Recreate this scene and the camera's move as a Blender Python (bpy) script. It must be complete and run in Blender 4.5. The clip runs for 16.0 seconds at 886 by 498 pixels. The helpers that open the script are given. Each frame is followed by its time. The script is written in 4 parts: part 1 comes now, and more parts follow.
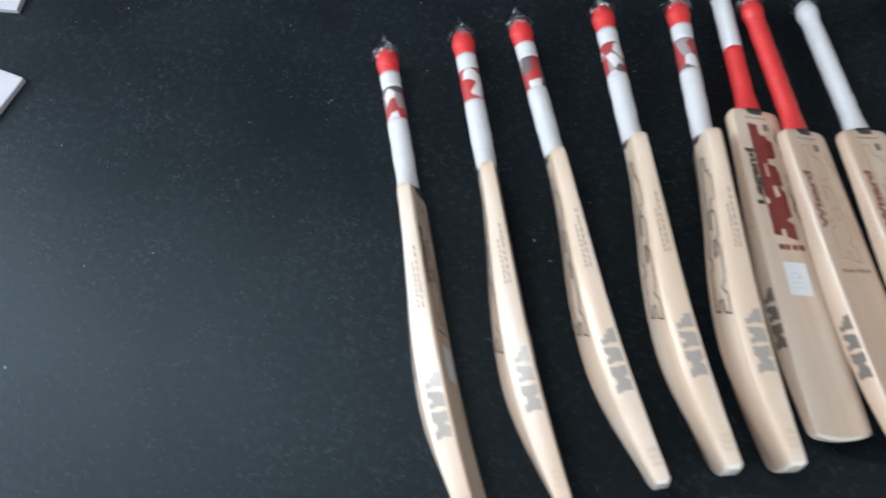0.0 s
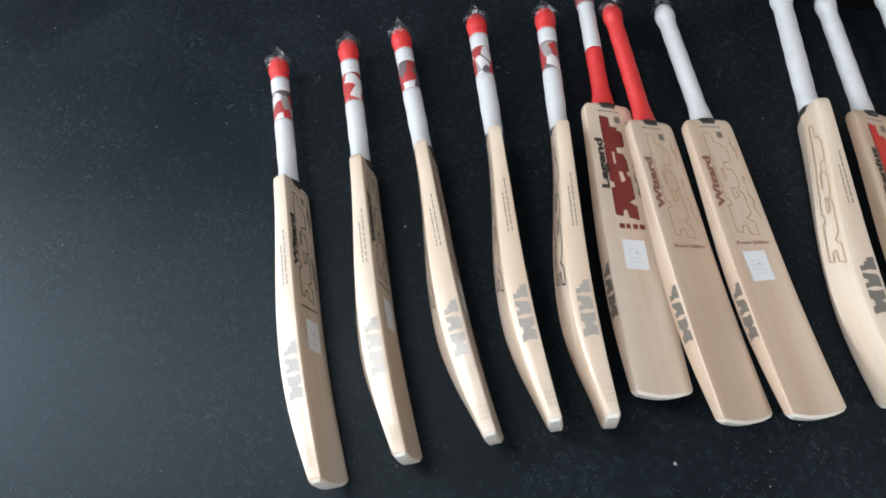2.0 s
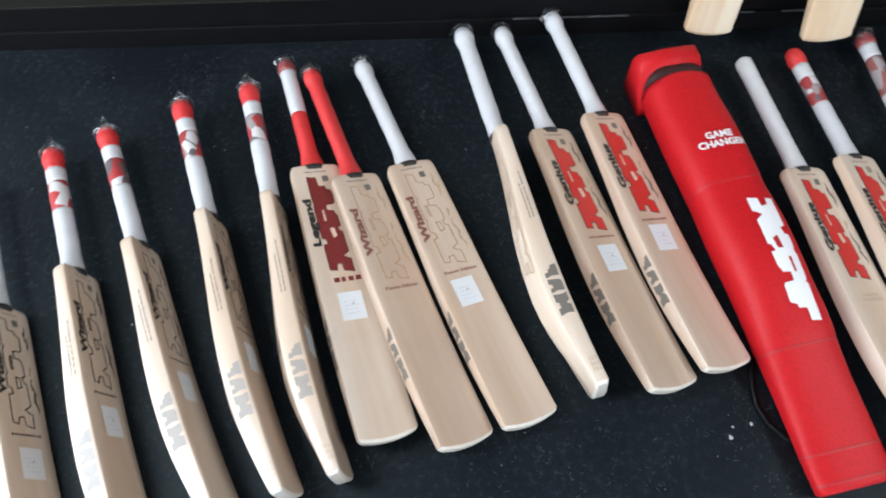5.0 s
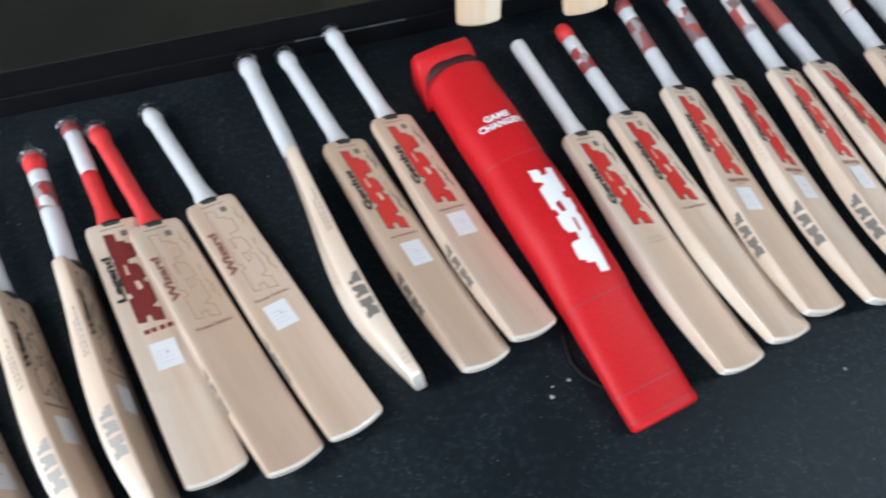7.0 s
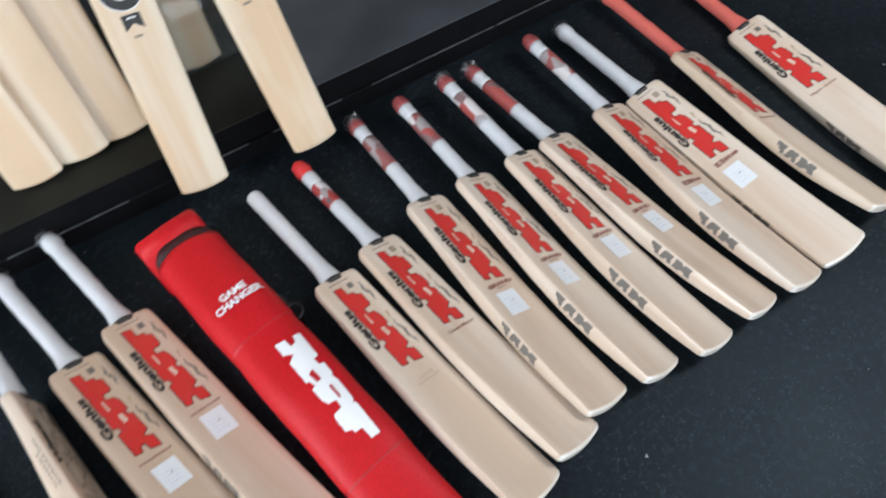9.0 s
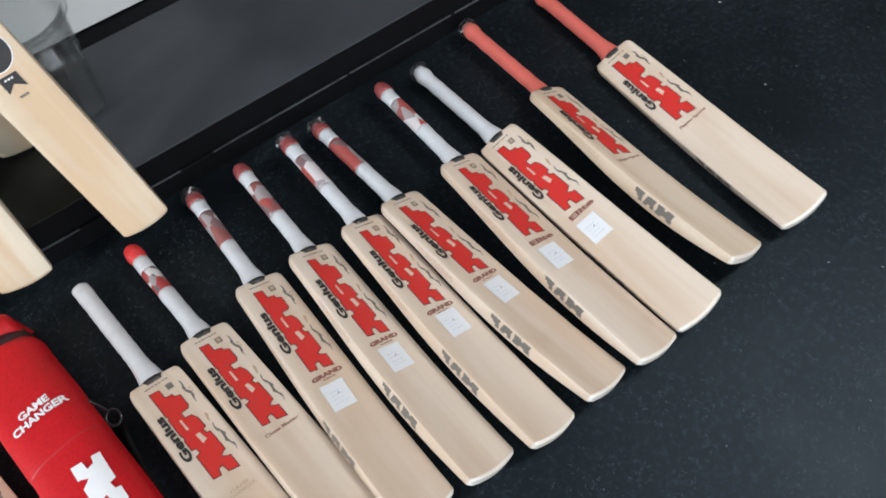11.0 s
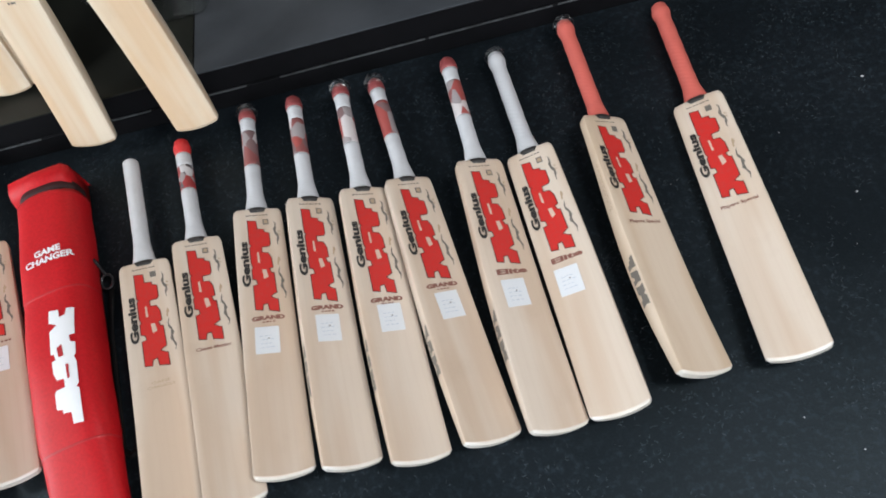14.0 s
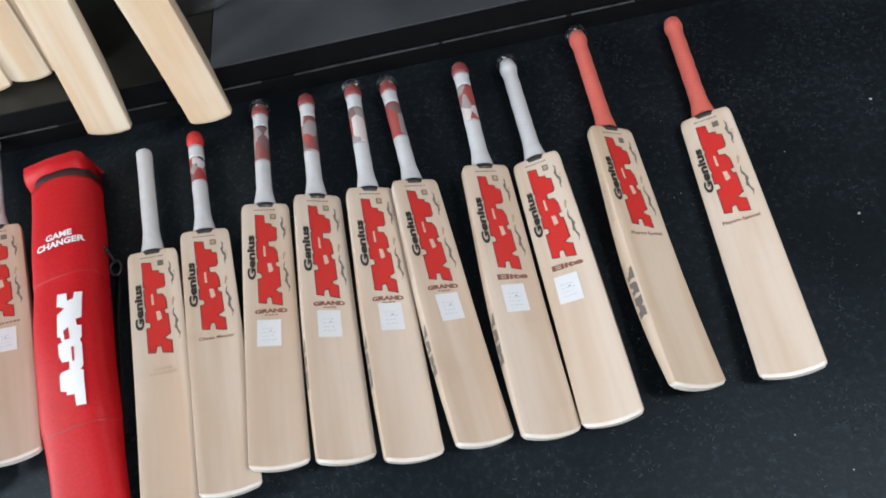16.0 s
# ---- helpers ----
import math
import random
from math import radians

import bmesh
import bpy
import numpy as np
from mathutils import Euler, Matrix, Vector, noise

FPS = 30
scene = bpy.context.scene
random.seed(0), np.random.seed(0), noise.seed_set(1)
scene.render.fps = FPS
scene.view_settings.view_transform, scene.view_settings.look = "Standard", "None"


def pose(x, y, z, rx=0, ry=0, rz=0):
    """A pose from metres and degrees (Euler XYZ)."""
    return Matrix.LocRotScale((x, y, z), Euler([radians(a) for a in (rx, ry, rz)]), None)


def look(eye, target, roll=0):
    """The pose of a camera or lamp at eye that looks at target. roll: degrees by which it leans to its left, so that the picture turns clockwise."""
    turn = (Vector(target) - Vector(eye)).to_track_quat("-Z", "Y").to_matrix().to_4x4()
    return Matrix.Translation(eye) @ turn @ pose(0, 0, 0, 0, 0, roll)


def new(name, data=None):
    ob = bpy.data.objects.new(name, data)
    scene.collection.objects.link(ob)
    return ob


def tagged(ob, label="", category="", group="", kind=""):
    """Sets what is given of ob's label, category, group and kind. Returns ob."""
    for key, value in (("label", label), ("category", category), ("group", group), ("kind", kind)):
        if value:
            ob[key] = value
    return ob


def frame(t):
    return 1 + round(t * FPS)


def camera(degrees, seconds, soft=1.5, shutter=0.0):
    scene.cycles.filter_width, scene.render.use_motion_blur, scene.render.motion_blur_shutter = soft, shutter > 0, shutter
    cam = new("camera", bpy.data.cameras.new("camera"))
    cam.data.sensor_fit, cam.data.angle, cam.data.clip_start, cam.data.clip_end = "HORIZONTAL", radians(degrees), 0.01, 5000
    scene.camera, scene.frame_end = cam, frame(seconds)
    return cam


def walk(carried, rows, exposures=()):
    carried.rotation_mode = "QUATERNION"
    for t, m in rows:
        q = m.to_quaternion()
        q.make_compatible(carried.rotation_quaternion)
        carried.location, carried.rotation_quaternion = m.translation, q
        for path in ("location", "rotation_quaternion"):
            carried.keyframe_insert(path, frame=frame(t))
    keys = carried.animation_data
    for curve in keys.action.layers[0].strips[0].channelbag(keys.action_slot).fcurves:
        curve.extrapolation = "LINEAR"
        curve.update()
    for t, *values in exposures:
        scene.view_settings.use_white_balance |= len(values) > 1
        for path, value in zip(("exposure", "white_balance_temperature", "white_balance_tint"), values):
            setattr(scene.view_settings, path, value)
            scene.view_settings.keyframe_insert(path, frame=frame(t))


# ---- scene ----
cam = camera(68.22, 16.0, soft=1.8, shutter=0.6)
EXPOSURE = 0.31
PATH = [
    (0, (-1.191, -0.636, 1.052), (-1.427, 0.080, -0.801), -4.27),
    (0.5, (-1.037, -0.698, 1.082), (-1.287, 0.083, -0.741), -3.03),
    (1, (-0.931, -0.705, 1.120), (-1.196, 0.070, -0.704), -4.61),
    (1.5, (-0.923, -0.682, 1.114), (-1.198, 0.088, -0.711), -5.95),
    (2, (-0.918, -0.672, 1.114), (-1.206, 0.091, -0.711), -7.55),
    (2.5, (-0.854, -0.650, 1.118), (-1.125, 0.100, -0.716), -7.39),
    (3, (-0.728, -0.602, 1.122), (-0.980, 0.165, -0.708), -7.18),
    (3.5, (-0.649, -0.599, 1.133), (-0.878, 0.190, -0.691), -7.25),
    (4, (-0.605, -0.602, 1.142), (-0.793, 0.228, -0.668), -6.41),
    (6.5, (-0.506, -0.627, 1.151), (-0.314, 0.286, -0.617), 0.03),
    (7, (-0.357, -0.653, 1.163), (-0.151, 0.253, -0.609), -1.50),
    (7.5, (-0.215, -0.680, 1.160), (-0.008, 0.257, -0.595), -4.37),
    (8, (-0.114, -0.690, 1.164), (0.125, 0.291, -0.562), -6.79),
    (8.5, (-0.028, -0.652, 1.178), (0.313, 0.314, -0.540), -6.07),
    (9, (0.018, -0.571, 1.170), (0.506, 0.367, -0.528), -5.21),
    (9.5, (0.093, -0.534, 1.174), (0.645, 0.350, -0.532), -4.44),
    (10, (0.210, -0.560, 1.165), (0.832, 0.270, -0.546), -4.08),
    (10.2, (0.263, -0.612, 1.139), (0.879, 0.276, -0.543), -6.13),
    (12.5, (0.660, -0.585, 1.148), (0.660, 0.409, -0.588), -20.07),
    (13, (0.755, -0.623, 1.159), (0.650, 0.363, -0.578), -20.93),
    (13.5, (0.796, -0.623, 1.152), (0.675, 0.350, -0.591), -20.29),
    (14, (0.829, -0.637, 1.151), (0.699, 0.339, -0.590), -19.65),
    (14.5, (0.847, -0.643, 1.155), (0.708, 0.333, -0.585), -19.48),
    (15, (0.850, -0.644, 1.155), (0.704, 0.332, -0.585), -19.22),
    (15.5, (0.850, -0.645, 1.166), (0.700, 0.334, -0.571), -18.69),
    (16, (0.841, -0.646, 1.165), (0.687, 0.338, -0.569), -18.14),
]
walk(cam, [(t, look(eye, target, roll)) for t, eye, target, roll in PATH],
     exposures=[(0.0, EXPOSURE - 0.36, 6350, 10), (2.0, EXPOSURE - 0.3, 6600, 10), (3.5, EXPOSURE - 0.12, 6550, 10), (6.5, EXPOSURE + 0.06, 6200, 10), (8.5, EXPOSURE, 6250, 10),
                (10.0, EXPOSURE + 0.03, 6400, 10), (12.5, EXPOSURE + 0.02, 6500, 10), (16.0, EXPOSURE + 0.02, 6500, 11)])

# ---- sky, sun and windows ----
world = bpy.data.worlds.new("sky")
scene.world = world
world.use_nodes = True
wn = world.node_tree
sky = wn.nodes.new("ShaderNodeTexSky")
sky.sky_type, sky.sun_disc = "NISHITA", False
sky.sun_elevation, sky.sun_rotation = radians(35), radians(250)
wn.links.new(sky.outputs[0], wn.nodes["Background"].inputs[0])
wn.nodes["Background"].inputs[1].default_value = 0.1

PL_Y, PL_Z = 0.54, 0.118
ROOM = dict(x0=-3.4, x1=4.2, y0=-4.0, y1=1.08, h=3.0)


def window_light(eye, target, width, height, watts, colour):
    lamp = bpy.data.lights.new("window_light", "AREA")
    lamp.shape, lamp.size, lamp.size_y, lamp.energy, lamp.color = "RECTANGLE", width, height, watts, colour
    ob = new("window_light", lamp)
    ob.matrix_world = look(eye, target)
    return ob


window_light((ROOM["x0"] + 0.05, -0.75, 1.4), (0, -0.75, 1.1), 1.5, 2.2, 96, (0.80, 0.91, 1.0))
window_light((0.6, ROOM["y0"] + 0.05, 1.65), (0.6, 0, 1.2), 4.6, 2.1, 95, (0.90, 0.95, 1.0))
# unseen ceiling panels, added so that their glints lie on the bats
PANELS = [(-2.5, -0.25, 40), (2.5, -0.9, 54)]
for px, py, watts in PANELS:
    window_light((px, py, ROOM["h"] - 0.045), (px, py + 0.001, 0), 1.2, 0.6, watts, (0.96, 0.98, 1.0))


# ---- materials ----
def material(name, rough=0.6, metal=0.0):
    m = bpy.data.materials.new(name)
    m.use_nodes = True
    b = m.node_tree.nodes["Principled BSDF"]
    b.inputs["Roughness"].default_value, b.inputs["Metallic"].default_value = rough, metal
    return m, m.node_tree, b


def node(nt, kind, **values):
    n = nt.nodes.new(kind)
    for key, value in values.items():
        n.inputs[key].default_value = value
    return n


def coords(nt, scale=(1, 1, 1), spin=False):
    """Object coordinates, scaled; spin shifts them by the object's own random number."""
    tc, mp = nt.nodes.new("ShaderNodeTexCoord"), nt.nodes.new("ShaderNodeMapping")
    mp.inputs["Scale"].default_value = scale
    nt.links.new(tc.outputs["Object"], mp.inputs["Vector"])
    if spin:
        info, mul = nt.nodes.new("ShaderNodeObjectInfo"), nt.nodes.new("ShaderNodeVectorMath")
        mul.operation = "SCALE"
        mul.inputs[0].default_value = (3.1, 7.7, 5.3)
        nt.links.new(info.outputs["Random"], mul.inputs["Scale"])
        nt.links.new(mul.outputs[0], mp.inputs["Location"])
    return mp.outputs[0]


def noise_tex(nt, vec, scale, detail=4, rough=0.6):
    n = node(nt, "ShaderNodeTexNoise", Scale=scale, Detail=detail, Roughness=rough)
    nt.links.new(vec, n.inputs["Vector"])
    return n.outputs[0]


def ramp(nt, fac, stops):
    r = nt.nodes.new("ShaderNodeValToRGB")
    while len(r.color_ramp.elements) < len(stops):
        r.color_ramp.elements.new(0.5)
    for e, (p, c) in zip(r.color_ramp.elements, stops):
        e.position, e.color = p, (*c, 1)
    nt.links.new(fac, r.inputs[0])
    return r.outputs[0]


def mix(nt, fac, a, b, mode="MIX"):
    m = nt.nodes.new("ShaderNodeMix")
    m.data_type, m.blend_type = "RGBA", mode
    for sock, v in ((m.inputs[0], fac), (m.inputs[6], a), (m.inputs[7], b)):
        if isinstance(v, (int, float)):
            sock.default_value = v
        elif isinstance(v, tuple):
            sock.default_value = (*v, 1)
        else:
            nt.links.new(v, sock)
    return m.outputs[2]


def bump(nt, b, height, strength, distance):
    n = node(nt, "ShaderNodeBump", Strength=strength, Distance=distance)
    nt.links.new(height, n.inputs["Height"])
    nt.links.new(n.outputs[0], b.inputs["Normal"])


def willow(name, pale, warm, dark):
    """Straight-grained willow under a thin clear film: broad warm bands, fine grain lines along the blade."""
    m, nt, b = material(name, 0.42)
    broad = noise_tex(nt, coords(nt, (16, 1.3, 16), True), 1.0, 2)
    fine = noise_tex(nt, coords(nt, (260, 2.2, 260), True), 1.0, 3)
    lines = node(nt, "ShaderNodeTexWave", Scale=22.0, Distortion=5.0, Detail=2.5)
    lines.inputs["Detail Scale"].default_value = 0.6
    nt.links.new(coords(nt, (1, 0.035, 1), True), lines.inputs["Vector"])
    base = mix(nt, ramp(nt, broad, [(0.4, (0, 0, 0)), (0.6, (1, 1, 1))]), pale, warm)
    base = mix(nt, ramp(nt, lines.outputs[0], [(0.75, (0, 0, 0)), (1.0, (0.045, 0.045, 0.045))]), base, dark)
    base = mix(nt, ramp(nt, fine, [(0.5, (0, 0, 0)), (0.8, (0.06, 0.06, 0.06))]), base, dark)
    smudge = noise_tex(nt, coords(nt, (9, 9, 9), True), 1.0, 5)
    base = mix(nt, ramp(nt, smudge, [(0.58, (0, 0, 0)), (0.8, (0.16, 0.16, 0.16))]), base, (0.34, 0.23, 0.14))
    nt.links.new(base, b.inputs["Base Color"])
    b.inputs["Coat Weight"].default_value, b.inputs["Coat Roughness"].default_value = 0.65, 0.2
    bump(nt, b, fine, 0.12, 0.0006)
    return m


WOOD_PALE = willow("willow_pale", (0.70, 0.59, 0.485), (0.625, 0.48, 0.36), (0.45, 0.32, 0.215))
WOOD_WARM = willow("willow_warm", (0.62, 0.49, 0.385), (0.56, 0.41, 0.30), (0.42, 0.26, 0.165))
WOOD_GOLD = willow("willow_gold", (0.70, 0.60, 0.46), (0.63, 0.455, 0.29), (0.46, 0.31, 0.17))
WOOD_HONEY = willow("willow_honey", (0.69, 0.565, 0.44), (0.62, 0.475, 0.34), (0.44, 0.3, 0.18))
# toe wood lightened so its colour carries the bright rim's highlight
TOE_PALE = willow("highlit_toe", (0.76, 0.72, 0.66), (0.71, 0.65, 0.57), (0.55, 0.45, 0.35))


def printed(name, colour, rough=0.5, vary=0.15):
    m, nt, b = material(name, rough)
    n = noise_tex(nt, coords(nt, (1, 1, 1), True), 160, 3)
    nt.links.new(mix(nt, ramp(nt, n, [(0.45, (0, 0, 0)), (0.75, (1, 1, 1))]), colour, tuple(min(1, c * (1 - vary) + 0.02) for c in colour)), b.inputs["Base Color"])
    b.inputs["Coat Weight"].default_value = 0.25
    return m


INK_RED = printed("red_foil", (0.6, 0.024, 0.018))
INK_DEEP = printed("deep_red_foil", (0.18, 0.016, 0.013))
INK_BLACK = printed("black_ink", (0.025, 0.022, 0.02))
INK_GREY = printed("grey_ink", (0.16, 0.14, 0.12))
INK_BROWN = printed("brown_ink", (0.25, 0.10, 0.075))
INK_FAINT = printed("faint_ink", (0.47, 0.34, 0.22))
INK_TOE = printed("toe_stamp_ink", (0.57, 0.45, 0.33))
INK_EDGE = printed("edge_stamp", (0.33, 0.295, 0.26), 0.35)
INK_LINE = printed("dark_red_outline", (0.11, 0.022, 0.018))
INK_PALE = printed("pale_slot", (0.66, 0.47, 0.37))
INK_TAN = printed("tan_ink", (0.42, 0.26, 0.15))
LABEL_WHITE = printed("label_paper", (0.74, 0.755, 0.775), 0.55, 0.06)
LABEL_BLUE = printed("label_print", (0.5, 0.56, 0.64), 0.55)
WHITE_PRINT = printed("white_print", (0.82, 0.82, 0.83), 0.5, 0.05)


def rubber(name, colour, dark, rough=0.55):
    """Ribbed grip rubber: fine spiral ribs and a little dirt."""
    m, nt, b = material(name, rough)
    wave = node(nt, "ShaderNodeTexWave", Scale=62.0, Distortion=0.6)
    wave.bands_direction = "DIAGONAL"
    nt.links.new(coords(nt, (0.5, 1, 0.5)), wave.inputs["Vector"])
    n = noise_tex(nt, coords(nt, (1, 1, 1), True), 45, 5)
    nt.links.new(mix(nt, ramp(nt, n, [(0.5, (0, 0, 0)), (0.8, (0.5, 0.5, 0.5))]), colour, dark), b.inputs["Base Color"])
    b.inputs["Coat Weight"].default_value, b.inputs["Coat Roughness"].default_value = 0.3, 0.2
    bump(nt, b, wave.outputs[0], 0.35, 0.0008)
    return m


GRIP_WHITE = rubber("white_rubber", (0.57, 0.575, 0.59), (0.46, 0.46, 0.47))
GRIP_TAPE = rubber("white_grip_tape", (0.6, 0.6, 0.61), (0.5, 0.5, 0.5), 0.7)
GRIP_RED = rubber("red_rubber", (0.6, 0.03, 0.03), (0.38, 0.02, 0.02))
GRIP_CORAL = rubber("coral_rubber", (0.62, 0.125, 0.095), (0.5, 0.1, 0.08), 0.75)
GRIP_MAROON = rubber("maroon_rubber", (0.26, 0.05, 0.05), (0.14, 0.03, 0.03))


def camouflage(name, stops, scale):
    m, nt, b = material(name, 0.5)
    vor = node(nt, "ShaderNodeTexVoronoi", Scale=scale)
    vor.inputs["Randomness"].default_value = 1.0
    nt.links.new(coords(nt, (1, 0.75, 1), True), vor.inputs["Vector"])
    sep = nt.nodes.new("ShaderNodeSeparateColor")
    nt.links.new(vor.outputs["Color"], sep.inputs[0])
    r = nt.nodes.new("ShaderNodeValToRGB")
    r.color_ramp.interpolation = "CONSTANT"
    while len(r.color_ramp.elements) < len(stops):
        r.color_ramp.elements.new(0.5)
    for e, (p, c) in zip(r.color_ramp.elements, stops):
        e.position, e.color = p, (*c, 1)
    nt.links.new(sep.outputs[0], r.inputs[0])
    nt.links.new(r.outputs[0], b.inputs["Base Color"])
    b.inputs["Coat Weight"].default_value = 0.3
    return m


CAMO = camouflage("camouflage_rubber", [(0, (0.12, 0.095, 0.1)), (0.22, (0.34, 0.04, 0.04)), (0.46, (0.3, 0.26, 0.26)), (0.58, (0.42, 0.035, 0.035)), (0.78, (0.6, 0.58, 0.58))], 52)
CAMO_RED = camouflage("red_camouflage_rubber", [(0, (0.27, 0.085, 0.08)), (0.28, (0.2, 0.12, 0.12)), (0.42, (0.37, 0.075, 0.065)), (0.68, (0.33, 0.29, 0.29)), (0.78, (0.62, 0.57, 0.56))], 36)


def clear(name, gloss, least, rise, tint):
    """Thin clear plastic: light passes straight through, and the surface shines."""
    m = bpy.data.materials.new(name)
    m.use_nodes = True
    nt = m.node_tree
    nt.nodes.remove(nt.nodes["Principled BSDF"])
    see, shine, blend = nt.nodes.new("ShaderNodeBsdfTransparent"), nt.nodes.new("ShaderNodeBsdfGlossy"), nt.nodes.new("ShaderNodeMixShader")
    rim = node(nt, "ShaderNodeLayerWeight", Blend=0.5)
    power, scale = nt.nodes.new("ShaderNodeMath"), nt.nodes.new("ShaderNodeMath")
    power.operation, scale.operation = "POWER", "MULTIPLY_ADD"
    power.inputs[1].default_value = 3.0
    scale.inputs[1].default_value, scale.inputs[2].default_value = rise, least
    nt.links.new(rim.outputs["Facing"], power.inputs[0])
    nt.links.new(power.outputs[0], scale.inputs[0])
    see.inputs["Color"].default_value = (*tint, 1)
    shine.inputs["Roughness"].default_value = gloss
    n = node(nt, "ShaderNodeBump", Strength=0.3, Distance=0.001)
    nt.links.new(noise_tex(nt, coords(nt), 60, 3), n.inputs["Height"])
    for k in (shine, rim):
        nt.links.new(n.outputs[0], k.inputs["Normal"])
    nt.links.new(scale.outputs[0], blend.inputs[0])
    nt.links.new(see.outputs[0], blend.inputs[1])
    nt.links.new(shine.outputs[0], blend.inputs[2])
    nt.links.new(blend.outputs[0], nt.nodes["Material Output"].inputs["Surface"])
    return m


FILM = clear("clear_film", 0.3, 0.1, 0.42, (0.86, 0.86, 0.88))
BIN_PLASTIC = clear("clear_bin_plastic", 0.16, 0.045, 0.6, (0.94, 0.95, 0.95))


def carpet():
    """Black needle felt: short fibre relief, paler worn patches, lint."""
    m, nt, b = material("black_carpet", 0.8)
    fine = noise_tex(nt, coords(nt), 320, 3, 0.6)
    mid = noise_tex(nt, coords(nt), 70, 7, 0.7)
    wide = noise_tex(nt, coords(nt), 3.2, 5)
    base = mix(nt, ramp(nt, fine, [(0.4, (0, 0, 0)), (0.75, (1, 1, 1))]), (0.0034, 0.0046, 0.0058), (0.0076, 0.0105, 0.0133))
    fleck = mix(nt, 1.0, ramp(nt, mid, [(0.5, (0, 0, 0)), (0.68, (1, 1, 1))]), ramp(nt, wide, [(0.36, (0.15, 0.15, 0.15)), (0.62, (1, 1, 1))]), "MULTIPLY")
    base = mix(nt, fleck, base, (0.022, 0.033, 0.042))
    base = mix(nt, ramp(nt, wide, [(0.45, (0, 0, 0)), (0.75, (0.5, 0.5, 0.5))]), base, (0.012, 0.0145, 0.018))
    nt.links.new(base, b.inputs["Base Color"])
    b.inputs["Specular IOR Level"].default_value = 0.21
    b.inputs["Specular Tint"].default_value = (0.68, 0.88, 1.0, 1)
    nt.links.new(ramp(nt, wide, [(0.3, (0.38, 0.38, 0.38)), (0.7, (0.54, 0.54, 0.54))]), b.inputs["Roughness"])
    both = nt.nodes.new("ShaderNodeMath")
    both.operation = "MULTIPLY_ADD"
    both.inputs[1].default_value = 0.35
    nt.links.new(fine, both.inputs[0])
    nt.links.new(mid, both.inputs[2])
    bump(nt, b, both.outputs[0], 0.22, 0.003)
    return m


CARPET = carpet()


def plain(name, colour, rough, scale=30, vary=0.25, relief=0.0):
    m, nt, b = material(name, rough)
    n = noise_tex(nt, coords(nt, (1, 1, 1), True), scale, 5)
    nt.links.new(mix(nt, ramp(nt, n, [(0.4, (0, 0, 0)), (0.75, (1, 1, 1))]), colour, tuple(c * (1 - vary) for c in colour)), b.inputs["Base Color"])
    if relief:
        bump(nt, b, n, relief, 0.001)
    return m


PLINTH_TOP = plain("grey_laminate", (0.052, 0.057, 0.064), 0.4, 5, 0.3)
PLINTH_TOP.node_tree.nodes["Principled BSDF"].inputs["Specular IOR Level"].default_value = 0.2
PLINTH_OLIVE = plain("dark_olive_laminate", (0.013, 0.0135, 0.0105), 0.45, 5, 0.3)
PLINTH_OLIVE.node_tree.nodes["Principled BSDF"].inputs["Specular IOR Level"].default_value = 0.15
PLINTH_SIDE = plain("black_board", (0.004, 0.004, 0.005), 0.7, 18, 0.4)
PLINTH_SIDE.node_tree.nodes["Principled BSDF"].inputs["Specular IOR Level"].default_value = 0.12
PALE_EDGE = plain("worn_edge", (0.075, 0.08, 0.085), 0.5, 40, 0.8)
WALL_PAINT = plain("white_wall_paint", (0.72, 0.72, 0.71), 0.7, 4, 0.05, 0.05)
WALL_GREY = plain("grey_wall_paint", (0.1, 0.1, 0.105), 0.7, 4, 0.05, 0.05)
WALL_DARK = plain("charcoal_wall_paint", (0.03, 0.031, 0.034), 0.6, 4, 0.1, 0.05)
CEILING_PAINT = plain("ceiling_paint", (0.3, 0.3, 0.3), 0.8, 4, 0.04)
PAPER = plain("white_card", (0.4, 0.4, 0.43), 0.6, 20, 0.06)
PILE = plain("grey_fibre", (0.042, 0.06, 0.072), 0.8, 60, 0.5)
LINT = plain("pale_lint", (0.4, 0.41, 0.42), 0.9, 90, 0.4)
CORD = plain("black_cord", (0.006, 0.006, 0.0065), 0.5, 60, 0.3)
CORD.node_tree.nodes["Principled BSDF"].inputs["Specular IOR Level"].default_value = 0.15
CLIP_BLACK = plain("black_metal", (0.02, 0.02, 0.022), 0.22, 40, 0.2)
FABRIC_RED = plain("red_nylon", (0.54, 0.0095, 0.0145), 0.5, 190, 0.22, 0.3)
MOUTH_SHADE = plain("mouth_shade_red", (0.03, 0.004, 0.005), 0.7, 120, 0.3)
FABRIC_RED.node_tree.nodes["Principled BSDF"].inputs["Specular IOR Level"].default_value = 0.25
SEAM_RED = plain("red_piping", (0.44, 0.01, 0.015), 0.5, 160, 0.2)
BADGE_BLACK = printed("black_badge", (0.015, 0.015, 0.016))


# ---- mesh helpers ----
def part(name, bm, mat, parent=None, label="", smooth=True):
    me = bpy.data.meshes.new(name)
    bm.normal_update()
    bm.to_mesh(me)
    bm.free()
    me.materials.append(mat)
    if smooth:
        for p in me.polygons:
            p.use_smooth = True
    ob = new(name, me)
    if parent is not None:
        ob.parent = parent
    if label:
        ob["label"] = label
    return ob


